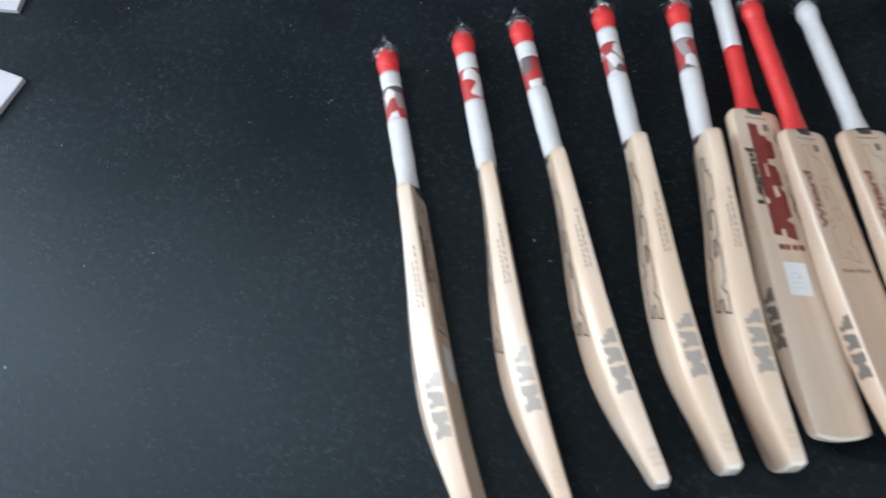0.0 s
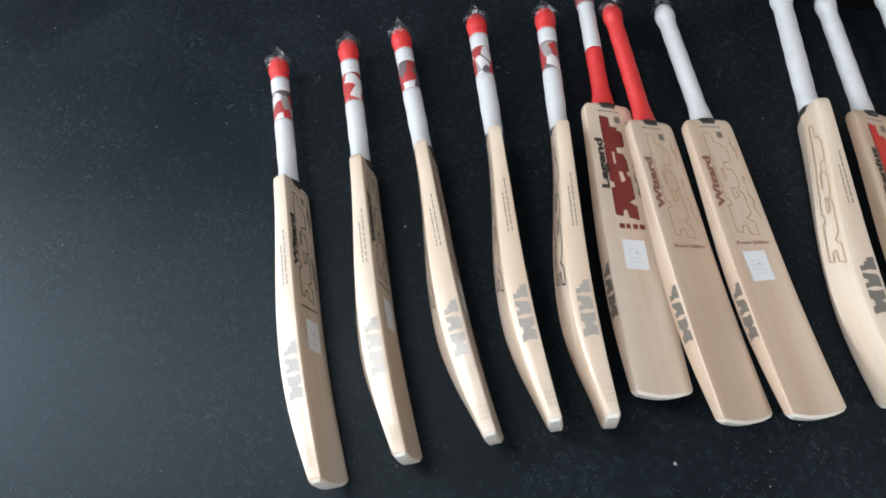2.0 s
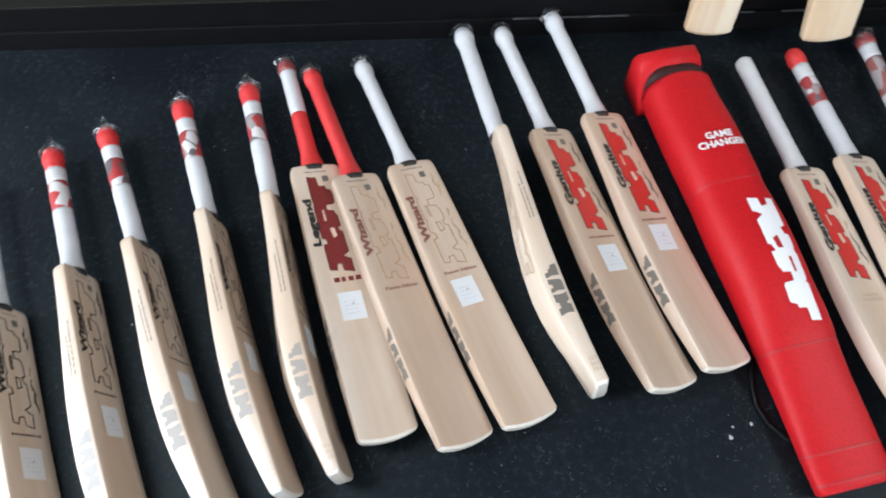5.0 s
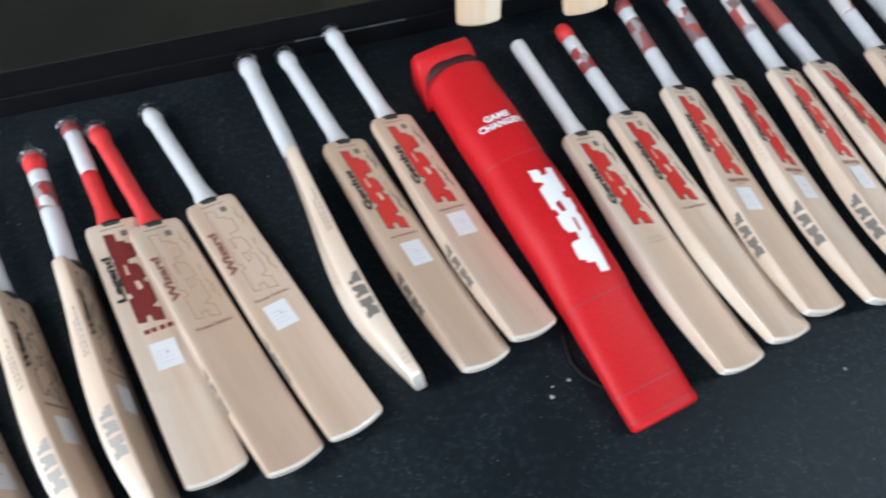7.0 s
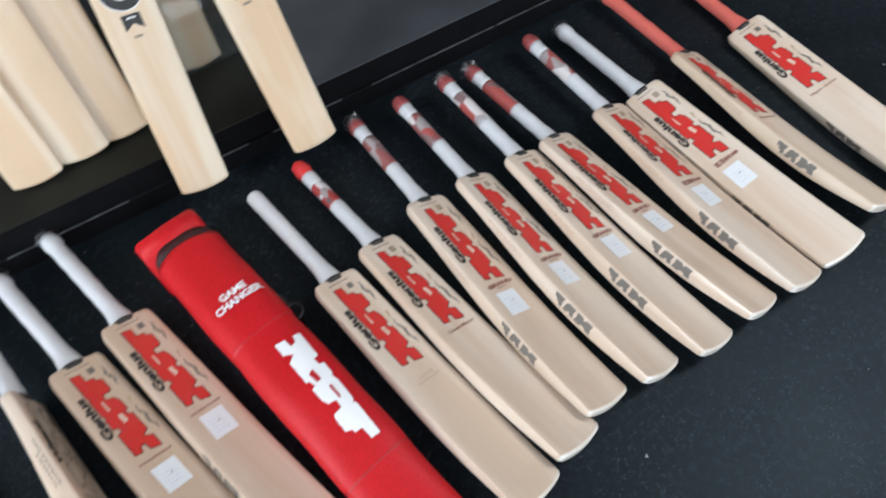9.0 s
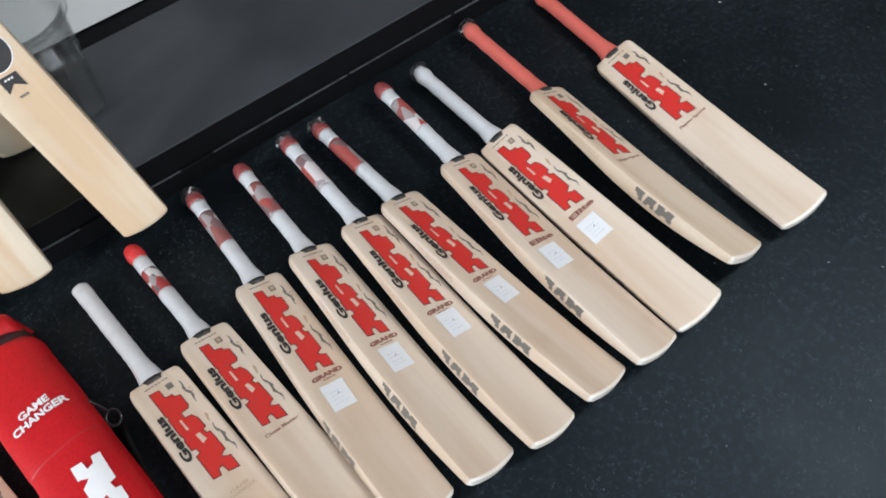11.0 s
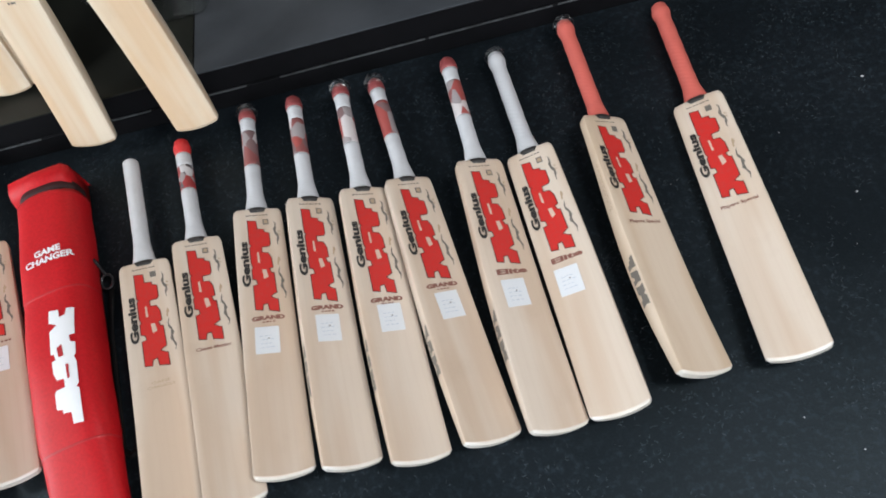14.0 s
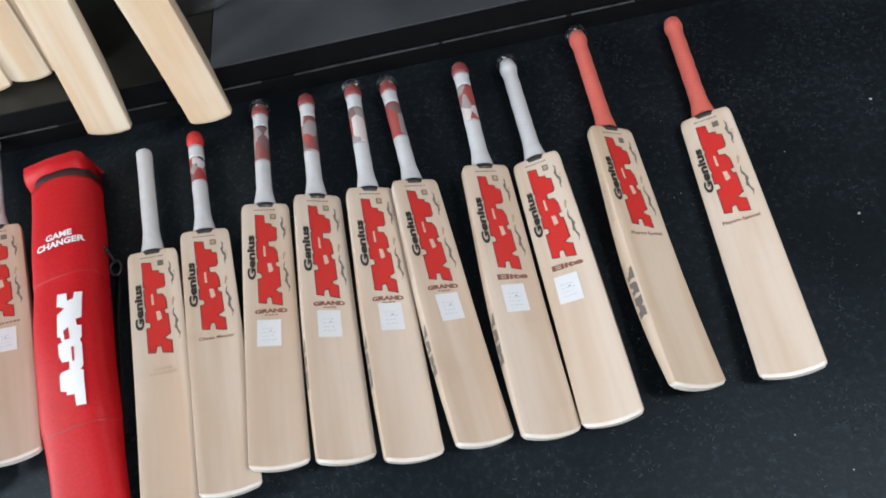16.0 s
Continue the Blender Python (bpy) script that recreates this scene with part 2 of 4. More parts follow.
def loft(bm, rings, close_ends=True):
    made = [[bm.verts.new(p) for p in ring] for ring in rings]
    n = len(made[0])
    for a, b in zip(made, made[1:]):
        for i in range(n):
            bm.faces.new((a[i], a[(i + 1) % n], b[(i + 1) % n], b[i]))
    if close_ends:
        bm.faces.new(list(reversed(made[0])))
        bm.faces.new(made[-1])
    bmesh.ops.recalc_face_normals(bm, faces=bm.faces)
    return made


def box(bm, x0, x1, y0, y1, z0, z1, bevel=0.0):
    vs = bmesh.ops.create_cube(bm, size=1)["verts"]
    for v in vs:
        v.co = Vector((x0 if v.co.x < 0 else x1, y0 if v.co.y < 0 else y1, z0 if v.co.z < 0 else z1))
    if bevel:
        es = list({e for v in vs for e in v.link_edges})
        bmesh.ops.bevel(bm, geom=es, offset=bevel, segments=2, affect="EDGES", profile=0.5)


# ---- room ----
def structure(name, bm, mat, label):
    return tagged(part(name, bm, mat, smooth=False), label, name.split("_")[0], kind="structure")


bm = bmesh.new()
box(bm, ROOM["x0"] - 0.2, ROOM["x1"] + 0.2, ROOM["y0"] - 0.2, ROOM["y1"] + 0.2, -0.1, 0.0)
structure("floor", bm, CARPET, "black needle-felt carpet floor with lint specks")
# unseen ceiling, its paint kept dark to limit light bounced down
bm = bmesh.new()
box(bm, ROOM["x0"] - 0.2, ROOM["x1"] + 0.2, ROOM["y0"] - 0.2, ROOM["y1"] + 0.2, ROOM["h"], ROOM["h"] + 0.1)
structure("ceiling", bm, CEILING_PAINT, "unseen plain grey ceiling, dark to hold down bounced light")
# unseen closing wall, kept dark so carpet and plinth reflect little
bm = bmesh.new()
box(bm, ROOM["x0"] - 0.2, ROOM["x1"] + 0.2, ROOM["y1"], ROOM["y1"] + 0.2, 0, ROOM["h"])
structure("wall_north", bm, WALL_DARK, "unseen plain charcoal wall, dark to cut reflections in the carpet")
bm = bmesh.new()
box(bm, 0.1, 0.62, ROOM["y1"] - 0.02, ROOM["y1"] - 0.001, PL_Z, 0.62, 0.002)
structure("trim", bm, WALL_PAINT, "white board along the wall behind the plinth")
# unseen end wall, dark grey to lower the sheen on the carpet beside it
bm = bmesh.new()
box(bm, ROOM["x1"], ROOM["x1"] + 0.2, ROOM["y0"] - 0.2, ROOM["y1"], 0, ROOM["h"])
structure("wall_east", bm, WALL_GREY, "unseen plain grey wall, dark to cut sheen on the carpet")


def wall_with_opening(name, along, a0, a1, b0, b1, o0, o1, z0, z1):
    bm = bmesh.new()
    for p0, p1, q0, q1 in ((a0, o0, 0, ROOM["h"]), (o1, a1, 0, ROOM["h"]), (o0, o1, 0, z0), (o0, o1, z1, ROOM["h"])):
        if along == "x":
            box(bm, p0, p1, b0, b1, q0, q1)
        else:
            box(bm, b0, b1, p0, p1, q0, q1)
    structure(name, bm, WALL_PAINT, "white painted wall with a wide shop window")


wall_with_opening("wall_west", "y", ROOM["y0"] - 0.2, ROOM["y1"], ROOM["x0"] - 0.2, ROOM["x0"], -1.55, 0.05, 0.25, 2.55)
wall_with_opening("wall_south", "x", ROOM["x0"], ROOM["x1"], ROOM["y0"] - 0.2, ROOM["y0"], -1.75, 2.95, 0.55, 2.75)

LAMP_GLOW, lamp_tree, lamp_bsdf = material("lamp_diffuser", 0.4)
lamp_bsdf.inputs["Base Color"].default_value = (0.8, 0.8, 0.8, 1)
lamp_bsdf.inputs["Emission Color"].default_value = (1.0, 0.98, 0.95, 1)
lamp_bsdf.inputs["Emission Strength"].default_value = 3.0
LAMP_FRAME = plain("white_lamp_frame", (0.7, 0.7, 0.7), 0.4)
# glowing fixtures added around the unseen panel lamps
for px, py, watts in PANELS:
    lamp = tagged(new("added_ceiling_light"), "unseen flat white ceiling light panel, added and switched on for glints", "ceiling light", "ceiling light panels")
    bm = bmesh.new()
    for a0, a1, b0, b1 in ((-0.63, 0.63, -0.33, -0.3), (-0.63, 0.63, 0.3, 0.33), (-0.63, -0.6, -0.3, 0.3), (0.6, 0.63, -0.3, 0.3)):
        box(bm, a0, a1, b0, b1, -0.04, 0.0)
    part("frame", bm, LAMP_FRAME, lamp, smooth=False)
    bm = bmesh.new()
    box(bm, -0.6, 0.6, -0.3, 0.3, -0.03, -0.005)
    part("diffuser", bm, LAMP_GLOW, lamp, smooth=False)
    lamp.matrix_world = pose(px, py, ROOM["h"])

# the low display plinth behind the row
plinth = tagged(new("display_plinth"), "low black display plinth with grey and olive laminate tops", "plinth")
bm = bmesh.new()
box(bm, -2.2, 2.0, PL_Y, 1.06, 0.0, PL_Z - 0.004, 0.003)
part("body", bm, PLINTH_SIDE, plinth, smooth=False)
bm = bmesh.new()
box(bm, 0.268, 2.0, PL_Y - 0.002, 0.985, PL_Z - 0.004, PL_Z, 0.0015)
part("top_panel", bm, PLINTH_TOP, plinth, "grey laminate top", smooth=False)
bm = bmesh.new()
box(bm, -2.2, 0.265, PL_Y - 0.002, 1.06, PL_Z - 0.004, PL_Z, 0.0015)
part("top_panel", bm, PLINTH_OLIVE, plinth, "dark olive laminate top", smooth=False)
bm = bmesh.new()
box(bm, -2.2, 2.0, PL_Y - 0.010, PL_Y - 0.0005, 0.0, 0.052, 0.002)
part("kick_board", bm, PLINTH_SIDE, plinth, smooth=False)
# pale strips in broken runs along the kick board's top edge
bm = bmesh.new()
x = -0.42
while x < 1.25:
    run = random.uniform(0.05, 0.3) if x < 0.35 else random.uniform(0.2, 0.4)
    box(bm, x, min(x + run, 1.27), PL_Y - 0.0105, PL_Y - 0.007, 0.0502, 0.0528)
    x += run + (random.uniform(0.03, 0.16) if x < 0.35 else random.uniform(0.004, 0.02))
tagged(part("worn_edge", bm, PALE_EDGE, plinth, "broken pale line along the kick board's top edge", smooth=False), kind="stuff")
plinth.matrix_world = pose(0, 0, 0, 0, 0, 0.63)

# ---- cricket bats ----
BLADE, LENGTH, BOW = 0.556, 0.835, 0.016


def half_width(y):
    return 0.0518 - 0.0022 * max(0.0, (y - 0.3) / 0.25) ** 1.5


def face_z(y):
    """The face curves forward towards the toe."""
    return BOW * max(0.0, (0.33 - y) / 0.33) ** 2


def edge_depth(y):
    """The thickness of the blade's edges, from the toe up."""
    if y < 0.19:
        return 0.019 + 0.016 * math.sin(y / 0.19 * math.pi / 2)
    return 0.021 + 0.014 * (0.5 + 0.5 * math.cos((y - 0.19) / (BLADE - 0.19) * math.pi))


def spine_depth(y):
    """The thickness of the blade along the ridge of its back."""
    if y < 0.19:
        return 0.021 + 0.031 * math.sin(y / 0.19 * math.pi / 2)
    return 0.029 + 0.023 * (0.5 + 0.5 * math.cos((y - 0.19) / (BLADE - 0.19) * math.pi))


def blade_ring(y, grow=0.0):
    """9 points over the face, a rounded edge, 9 points over the ridged back, a rounded edge."""
    w, e, s, f = half_width(y), edge_depth(y), spine_depth(y), face_z(y)
    if y < 0.005:
        w -= 0.0045 * (1 - max(0.0, y) / 0.005) ** 1.6
    if y > 0.54:
        w -= 0.0055 * ((y - 0.54) / 0.016) ** 2.4
    chamfer = 0.0038 * max(0.0, 1 - max(0.0, y) / 0.0045)
    pinch = 0.002 * max(0.0, (y - 0.55) / (BLADE - 0.55))
    face = [((w - 0.0026) * k / 4, 0.0) for k in range(4, -5, -1)]
    left = [(-w + 0.0008, -0.0008), (-w, -0.0026), (-w, -e + 0.005), (-w + 0.0015, -e + 0.001)]
    back = []
    for k in range(-4, 5):
        x = (w - 0.006) * k / 4
        t = 1 - abs(k) / 4
        back.append((x, -e - 0.001 - (s - e - 0.001) * (t if t < 0.9 else 0.96 + 0.04 * t)))
    right = [(-x, z) for x, z in reversed(left)]
    out = []
    for x, z in face + left + back + right:
        low = z < -0.5 * e
        z += (pinch + chamfer * 0.6 + -grow) if low else (grow - pinch - chamfer)
        x *= 1 + grow / 0.05
        c = 1 - (x / 0.0518) ** 2
        arc = 0.0082 * c * max(0.0, 1 - y / 0.06) ** 1.5
        rise = 0.004 * c * max(0.0, (y - 0.5) / 0.056)
        out.append((x, y - arc + rise, z + f))
    return out


def close_ring(bm, ring):
    top, low = ring[0:9], ring[13:22][::-1]
    for a in range(8):
        bm.faces.new((top[a], top[a + 1], low[a + 1], low[a]))
    bm.faces.new(ring[8:14])
    bm.faces.new(ring[21:26] + ring[0:1])


def blade_mesh():
    bm = bmesh.new()
    ys = [0.0, 0.0045, 0.007, 0.012, 0.02, 0.035, 0.06, 0.09, 0.12, 0.15, 0.18, 0.21, 0.25, 0.29, 0.33, 0.37, 0.41, 0.45, 0.49, 0.52, 0.54, 0.549, 0.554, BLADE]
    made = loft(bm, [blade_ring(y) for y in ys], False)
    close_ring(bm, made[0])
    close_ring(bm, made[-1])
    bmesh.ops.recalc_face_normals(bm, faces=bm.faces)
    return bm


def toe_mesh():
    """Shell over the blade's end, a hair proud of the wood; its paler colour paints in a highlight."""
    bm = bmesh.new()
    made = loft(bm, [blade_ring(-0.0004, 0.0003), blade_ring(0.0032, 0.0003), blade_ring(0.0036, 0.0001)], False)
    close_ring(bm, made[0])
    bmesh.ops.recalc_face_normals(bm, faces=bm.faces)
    return bm


def handle_radius(y):
    """Half width and half depth of the grip at y, counted from the toe."""
    u = max(0.0, 1 - (y - BLADE) / 0.06)
    rx, rz = 0.0168 + 0.0085 * u**1.6, 0.0165 - 0.0015 * u
    if y > LENGTH - 0.04:
        k = math.sin(min(1.0, (y - LENGTH + 0.04) / 0.03) * math.pi) * 0.003
        rx, rz = rx + k, rz + k
    if y > LENGTH - 0.007:
        q = math.sqrt(max(0.0, 1 - ((y - LENGTH + 0.007) / 0.0075) ** 2))
        rx, rz = rx * (0.45 + 0.55 * q), rz * (0.45 + 0.55 * q)
    return rx, rz


def grip_mesh(y0, y1, fatter=0.0, taped=False):
    bm = bmesh.new()
    steps = max(2, int((y1 - y0) / 0.006))
    rings = []
    for i in range(steps + 1):
        y = y0 + (y1 - y0) * i / steps
        rx, rz = handle_radius(y)
        if taped:
            rx, rz = min(rx, 0.0172 + 0.0085 * max(0.0, 1 - (y - BLADE) / 0.06) ** 1.6), min(rz, 0.0172)
        ring = []
        for a in [2 * math.pi * k / 20 for k in range(20)]:
            wob = 0.0008 * ((y / 0.021 + a / 6.283) % 1.0) if taped else 0.0003 * math.sin(y * 900)
            ring.append(((rx + fatter + wob) * math.cos(a), y, -0.0135 + (rz + fatter + wob) * math.sin(a)))
        rings.append(ring)
    loft(bm, rings)
    return bm


def polygon(bm, points, place):
    vs = [bm.verts.new(place(u, v)) for u, v in points]
    bm.faces.new(vs)


def grown(points, d):
    """The outline moved outwards by d."""
    n = len(points)
    area = sum(points[i][0] * points[(i + 1) % n][1] - points[(i + 1) % n][0] * points[i][1] for i in range(n))
    sign = 1 if area > 0 else -1
    out = []
    for i in range(n):
        p, a, b = Vector(points[i]), Vector(points[i - 1]), Vector(points[(i + 1) % n])
        e1, e2 = (p - a).normalized(), (b - p).normalized()
        n1, n2 = Vector((e1.y, -e1.x)) * sign, Vector((e2.y, -e2.x)) * sign
        k = n1 + n2
        k = k / max(0.35, k.length_squared) * 2
        out.append((p.x + k.x * d, p.y + k.y * d))
    return out


def outline(bm, points, width, place):
    inner, outer = grown(points, -width / 2), grown(points, width / 2)
    n = len(points)
    a, b = [bm.verts.new(place(*p)) for p in outer], [bm.verts.new(place(*p)) for p in inner]
    for i in range(n):
        bm.faces.new((a[i], a[(i + 1) % n], b[(i + 1) % n], b[i]))


# the maker's mark, as a plain stepped bar with bites in its sides and pale slots (u along the blade, v across it)
MARK = [
    [(0.0, 0.0), (0.026, 0.0), (0.027, 0.004), (0.034, 0.014), (0.040, 0.005), (0.042, 0.001), (0.086, 0.002), (0.087, 0.007), (0.098, 0.010), (0.100, 0.003), (0.122, 0.004), (0.134, 0.009), (0.136, 0.021), (0.150, 0.021),
     (0.151, 0.006), (0.156, 0.003), (0.182, 0.003), (0.186, 0.013), (0.192, 0.013), (0.194, 0.026), (0.214, 0.027), (0.216, 0.043), (0.158, 0.043), (0.156, 0.039), (0.150, 0.043), (0.112, 0.043), (0.102, 0.040),
     (0.098, 0.043), (0.076, 0.043), (0.074, 0.036), (0.062, 0.034), (0.060, 0.043), (0.008, 0.043), (0.006, 0.031), (0.018, 0.029), (0.020, 0.019), (0.004, 0.017)],
]
EDGE_MARK = [
    [(0, 0), (0.024, 0), (0.028, 0.012), (0.046, 0.012), (0.05, 0), (0.078, 0), (0.074, 0.03), (0.078, 0.057), (0.05, 0.057), (0.042, 0.04), (0.034, 0.057), (0.004, 0.057), (0.008, 0.03)],
    [(0.083, 0), (0.1, 0), (0.102, 0.014), (0.112, 0.014), (0.116, 0), (0.134, 0), (0.128, 0.05), (0.12, 0.057), (0.086, 0.057), (0.09, 0.03)],
    [(0.139, 0), (0.158, 0), (0.158, 0.016), (0.17, 0.018), (0.171, 0.03), (0.182, 0.03), (0.186, 0.057), (0.141, 0.057), (0.145, 0.03)],
]
SLOTS = [
    [(0.078, 0.013), (0.096, 0.016), (0.096, 0.024), (0.074, 0.022)],
    [(0.112, 0.026), (0.138, 0.027), (0.137, 0.0305), (0.113, 0.0305)],
]


def on_face(lift):
    return lambda x, y: (x, y, face_z(y) + lift)


def mark_on_face(y0, x_base, size=1.0, lift=0.0004):
    """Turns the mark's u, v into the blade's x, y: its base lies to the right."""
    return lambda u, v: (x_base - v * size, y0 + u * size, face_z(y0 + u * size) + lift)


def on_edge(lift=0.0006):
    """u along the blade, v down its left edge."""
    return lambda u, v: (-half_width(u) - lift, u, face_z(u) - v)


def on_back(lift=0.0012):
    """u along the blade, v from the left edge (0) to the spine (1)."""

    def place(u, v):
        w, e, s = half_width(u) - 0.006, edge_depth(u) + 0.001, spine_depth(u) - 0.0012
        return (-w + (w - 0.010) * v, u, face_z(u) - e - (s - e) * v - lift)

    return place


def text_mesh(body, height, bold=0.0):
    """A flat mesh of the words in Blender's own font; centred on both axes."""
    cu = bpy.data.curves.new("words", "FONT")
    cu.body, cu.size, cu.align_x, cu.align_y, cu.offset = body, height / 0.7, "CENTER", "CENTER", bold
    cu.resolution_u = 3
    ob = new("words", cu)
    deps = bpy.context.evaluated_depsgraph_get()
    deps.update()
    me = bpy.data.meshes.new_from_object(ob.evaluated_get(deps))
    bpy.data.objects.remove(ob)
    bpy.data.curves.remove(cu)
    return me


WORDS = {}


def words(name, body, height, mat, parent, place, wide=1.0, bold=0.0, span=0.0):
    key = (body, height, bold)
    if key not in WORDS:
        WORDS[key] = text_mesh(body, height, bold)
    bm = bmesh.new()
    bm.from_mesh(WORDS[key])
    if span:
        wide = span / (max(v.co.x for v in bm.verts) - min(v.co.x for v in bm.verts))
    for v in bm.verts:
        v.co = Vector(place(v.co.x * wide, v.co.y))
    return part(name, bm, mat, parent, smooth=False)


def along_blade(x, y, lift=0.0006):
    """Words that read from the toe up, their tops to the left."""
    return lambda a, b: (x - b, y + a, face_z(y + a) + lift)


def across_blade(x, y, lift=0.0006, arch=0.0):
    return lambda a, b: (x + a, y + b + arch * a * a, face_z(y + b) + lift)


def bar_row(name, mat, parent, place, u0, u1, v, thick, count, rng):
    """Small writing as plain bars."""
    bm = bmesh.new()
    span = (u1 - u0) / count
    for i in range(count):
        a = u0 + span * i
        b = a + span * rng.uniform(0.6, 0.85)
        polygon(bm, [(a, v - thick / 2), (b, v - thick / 2), (b, v + thick / 2), (a, v + thick / 2)], place)
    return tagged(part(name, bm, mat, parent, smooth=False), kind="stuff")


def flame(points, width):
    """A thin tapering streak along points."""
    left, right = [], []
    n = len(points)
    for i, (x, y) in enumerate(points):
        w = width * math.sin(math.pi * (i + 0.4) / n) * (1.0 if i % 2 else 0.55)
        left.append((x - w, y))
        right.append((x + w, y))
    return left + right[::-1]


MESHES = {}


def shared(key, make):
    if key not in MESHES:
        bm = make()
        me = bpy.data.meshes.new(key[0])
        bm.normal_update()
        bm.to_mesh(me)
        bm.free()
        for p in me.polygons:
            p.use_smooth = True
        MESHES[key] = me
    return MESHES[key]


def grip(parent, y0, y1, mat, name="grip", label=""):
    me = shared((name, round(y0, 3), round(y1, 3), mat.name), lambda: grip_mesh(y0, y1, taped=mat is GRIP_TAPE))
    if not me.materials:
        me.materials.append(mat)
    ob = new(name, me)
    ob.parent = parent
    if label:
        ob["label"] = label
    return ob


def film_cap(parent, rng, pointed):
    """Loose clear wrapping bunched over the end of the handle."""
    bm = bmesh.new()
    bmesh.ops.create_icosphere(bm, subdivisions=3, radius=1.0)
    seed = rng.uniform(0, 50)
    for v in bm.verts:
        d = v.co.normalized()
        crumple = 1 + 0.22 * noise.noise(d * 3.1 + Vector((seed, 0, 0))) + 0.1 * noise.noise(d * 8 + Vector((0, seed, 0)))
        taper = 1 - 0.9 * max(0.0, d.y) ** 0.6 if pointed else 1.0
        v.co = Vector((d.x * 0.0232 * taper * crumple, LENGTH - 0.004 + d.y * (0.042 if pointed and d.y > 0 else 0.017) * crumple, -0.0135 + d.z * 0.0232 * taper * crumple))
    return part("plastic_wrap", bm, FILM, parent, "crumpled clear plastic wrap", smooth=False)


GRIPS = {
    "banded": [(0.556, 0.69, GRIP_WHITE, "white lower grip"), (0.69, 0.752, CAMO, "grey and red camouflage band"), (0.752, 0.783, GRIP_WHITE, "white band"), (0.783, LENGTH, GRIP_RED, "red knob")],
    "match": [(0.556, 0.672, GRIP_WHITE, "white lower grip"), (0.672, 0.766, CAMO_RED, "maroon camouflage band"), (0.766, 0.80, GRIP_WHITE, "white band"), (0.80, LENGTH, GRIP_MAROON, "maroon top")],
    "redtop": [(0.556, 0.69, GRIP_WHITE, "white lower grip"), (0.69, 0.755, CAMO, "grey and red camouflage band"), (0.755, 0.79, GRIP_WHITE, "white band"), (0.79, LENGTH, GRIP_RED, "red top")],
    "white": [(0.556, LENGTH, GRIP_WHITE, "white ribbed grip")],
    "red": [(0.556, LENGTH, GRIP_RED, "red ribbed grip")],
    "taped": [(0.556, LENGTH, GRIP_TAPE, "white spiral-taped grip")],
    "coral": [(0.556, LENGTH, GRIP_CORAL, "coral red ribbed grip")],
    "half": [(0.556, 0.69, GRIP_RED, "red lower grip"), (0.69, 0.80, GRIP_WHITE, "white upper grip"), (0.80, LENGTH, GRIP_MAROON, "maroon knob")],
}


def stretch(ob, k):
    """A longer handle: everything past the shoulder moves out by the factor k."""
    ob.scale.y, ob.location.y = k, BLADE * (1 - k)


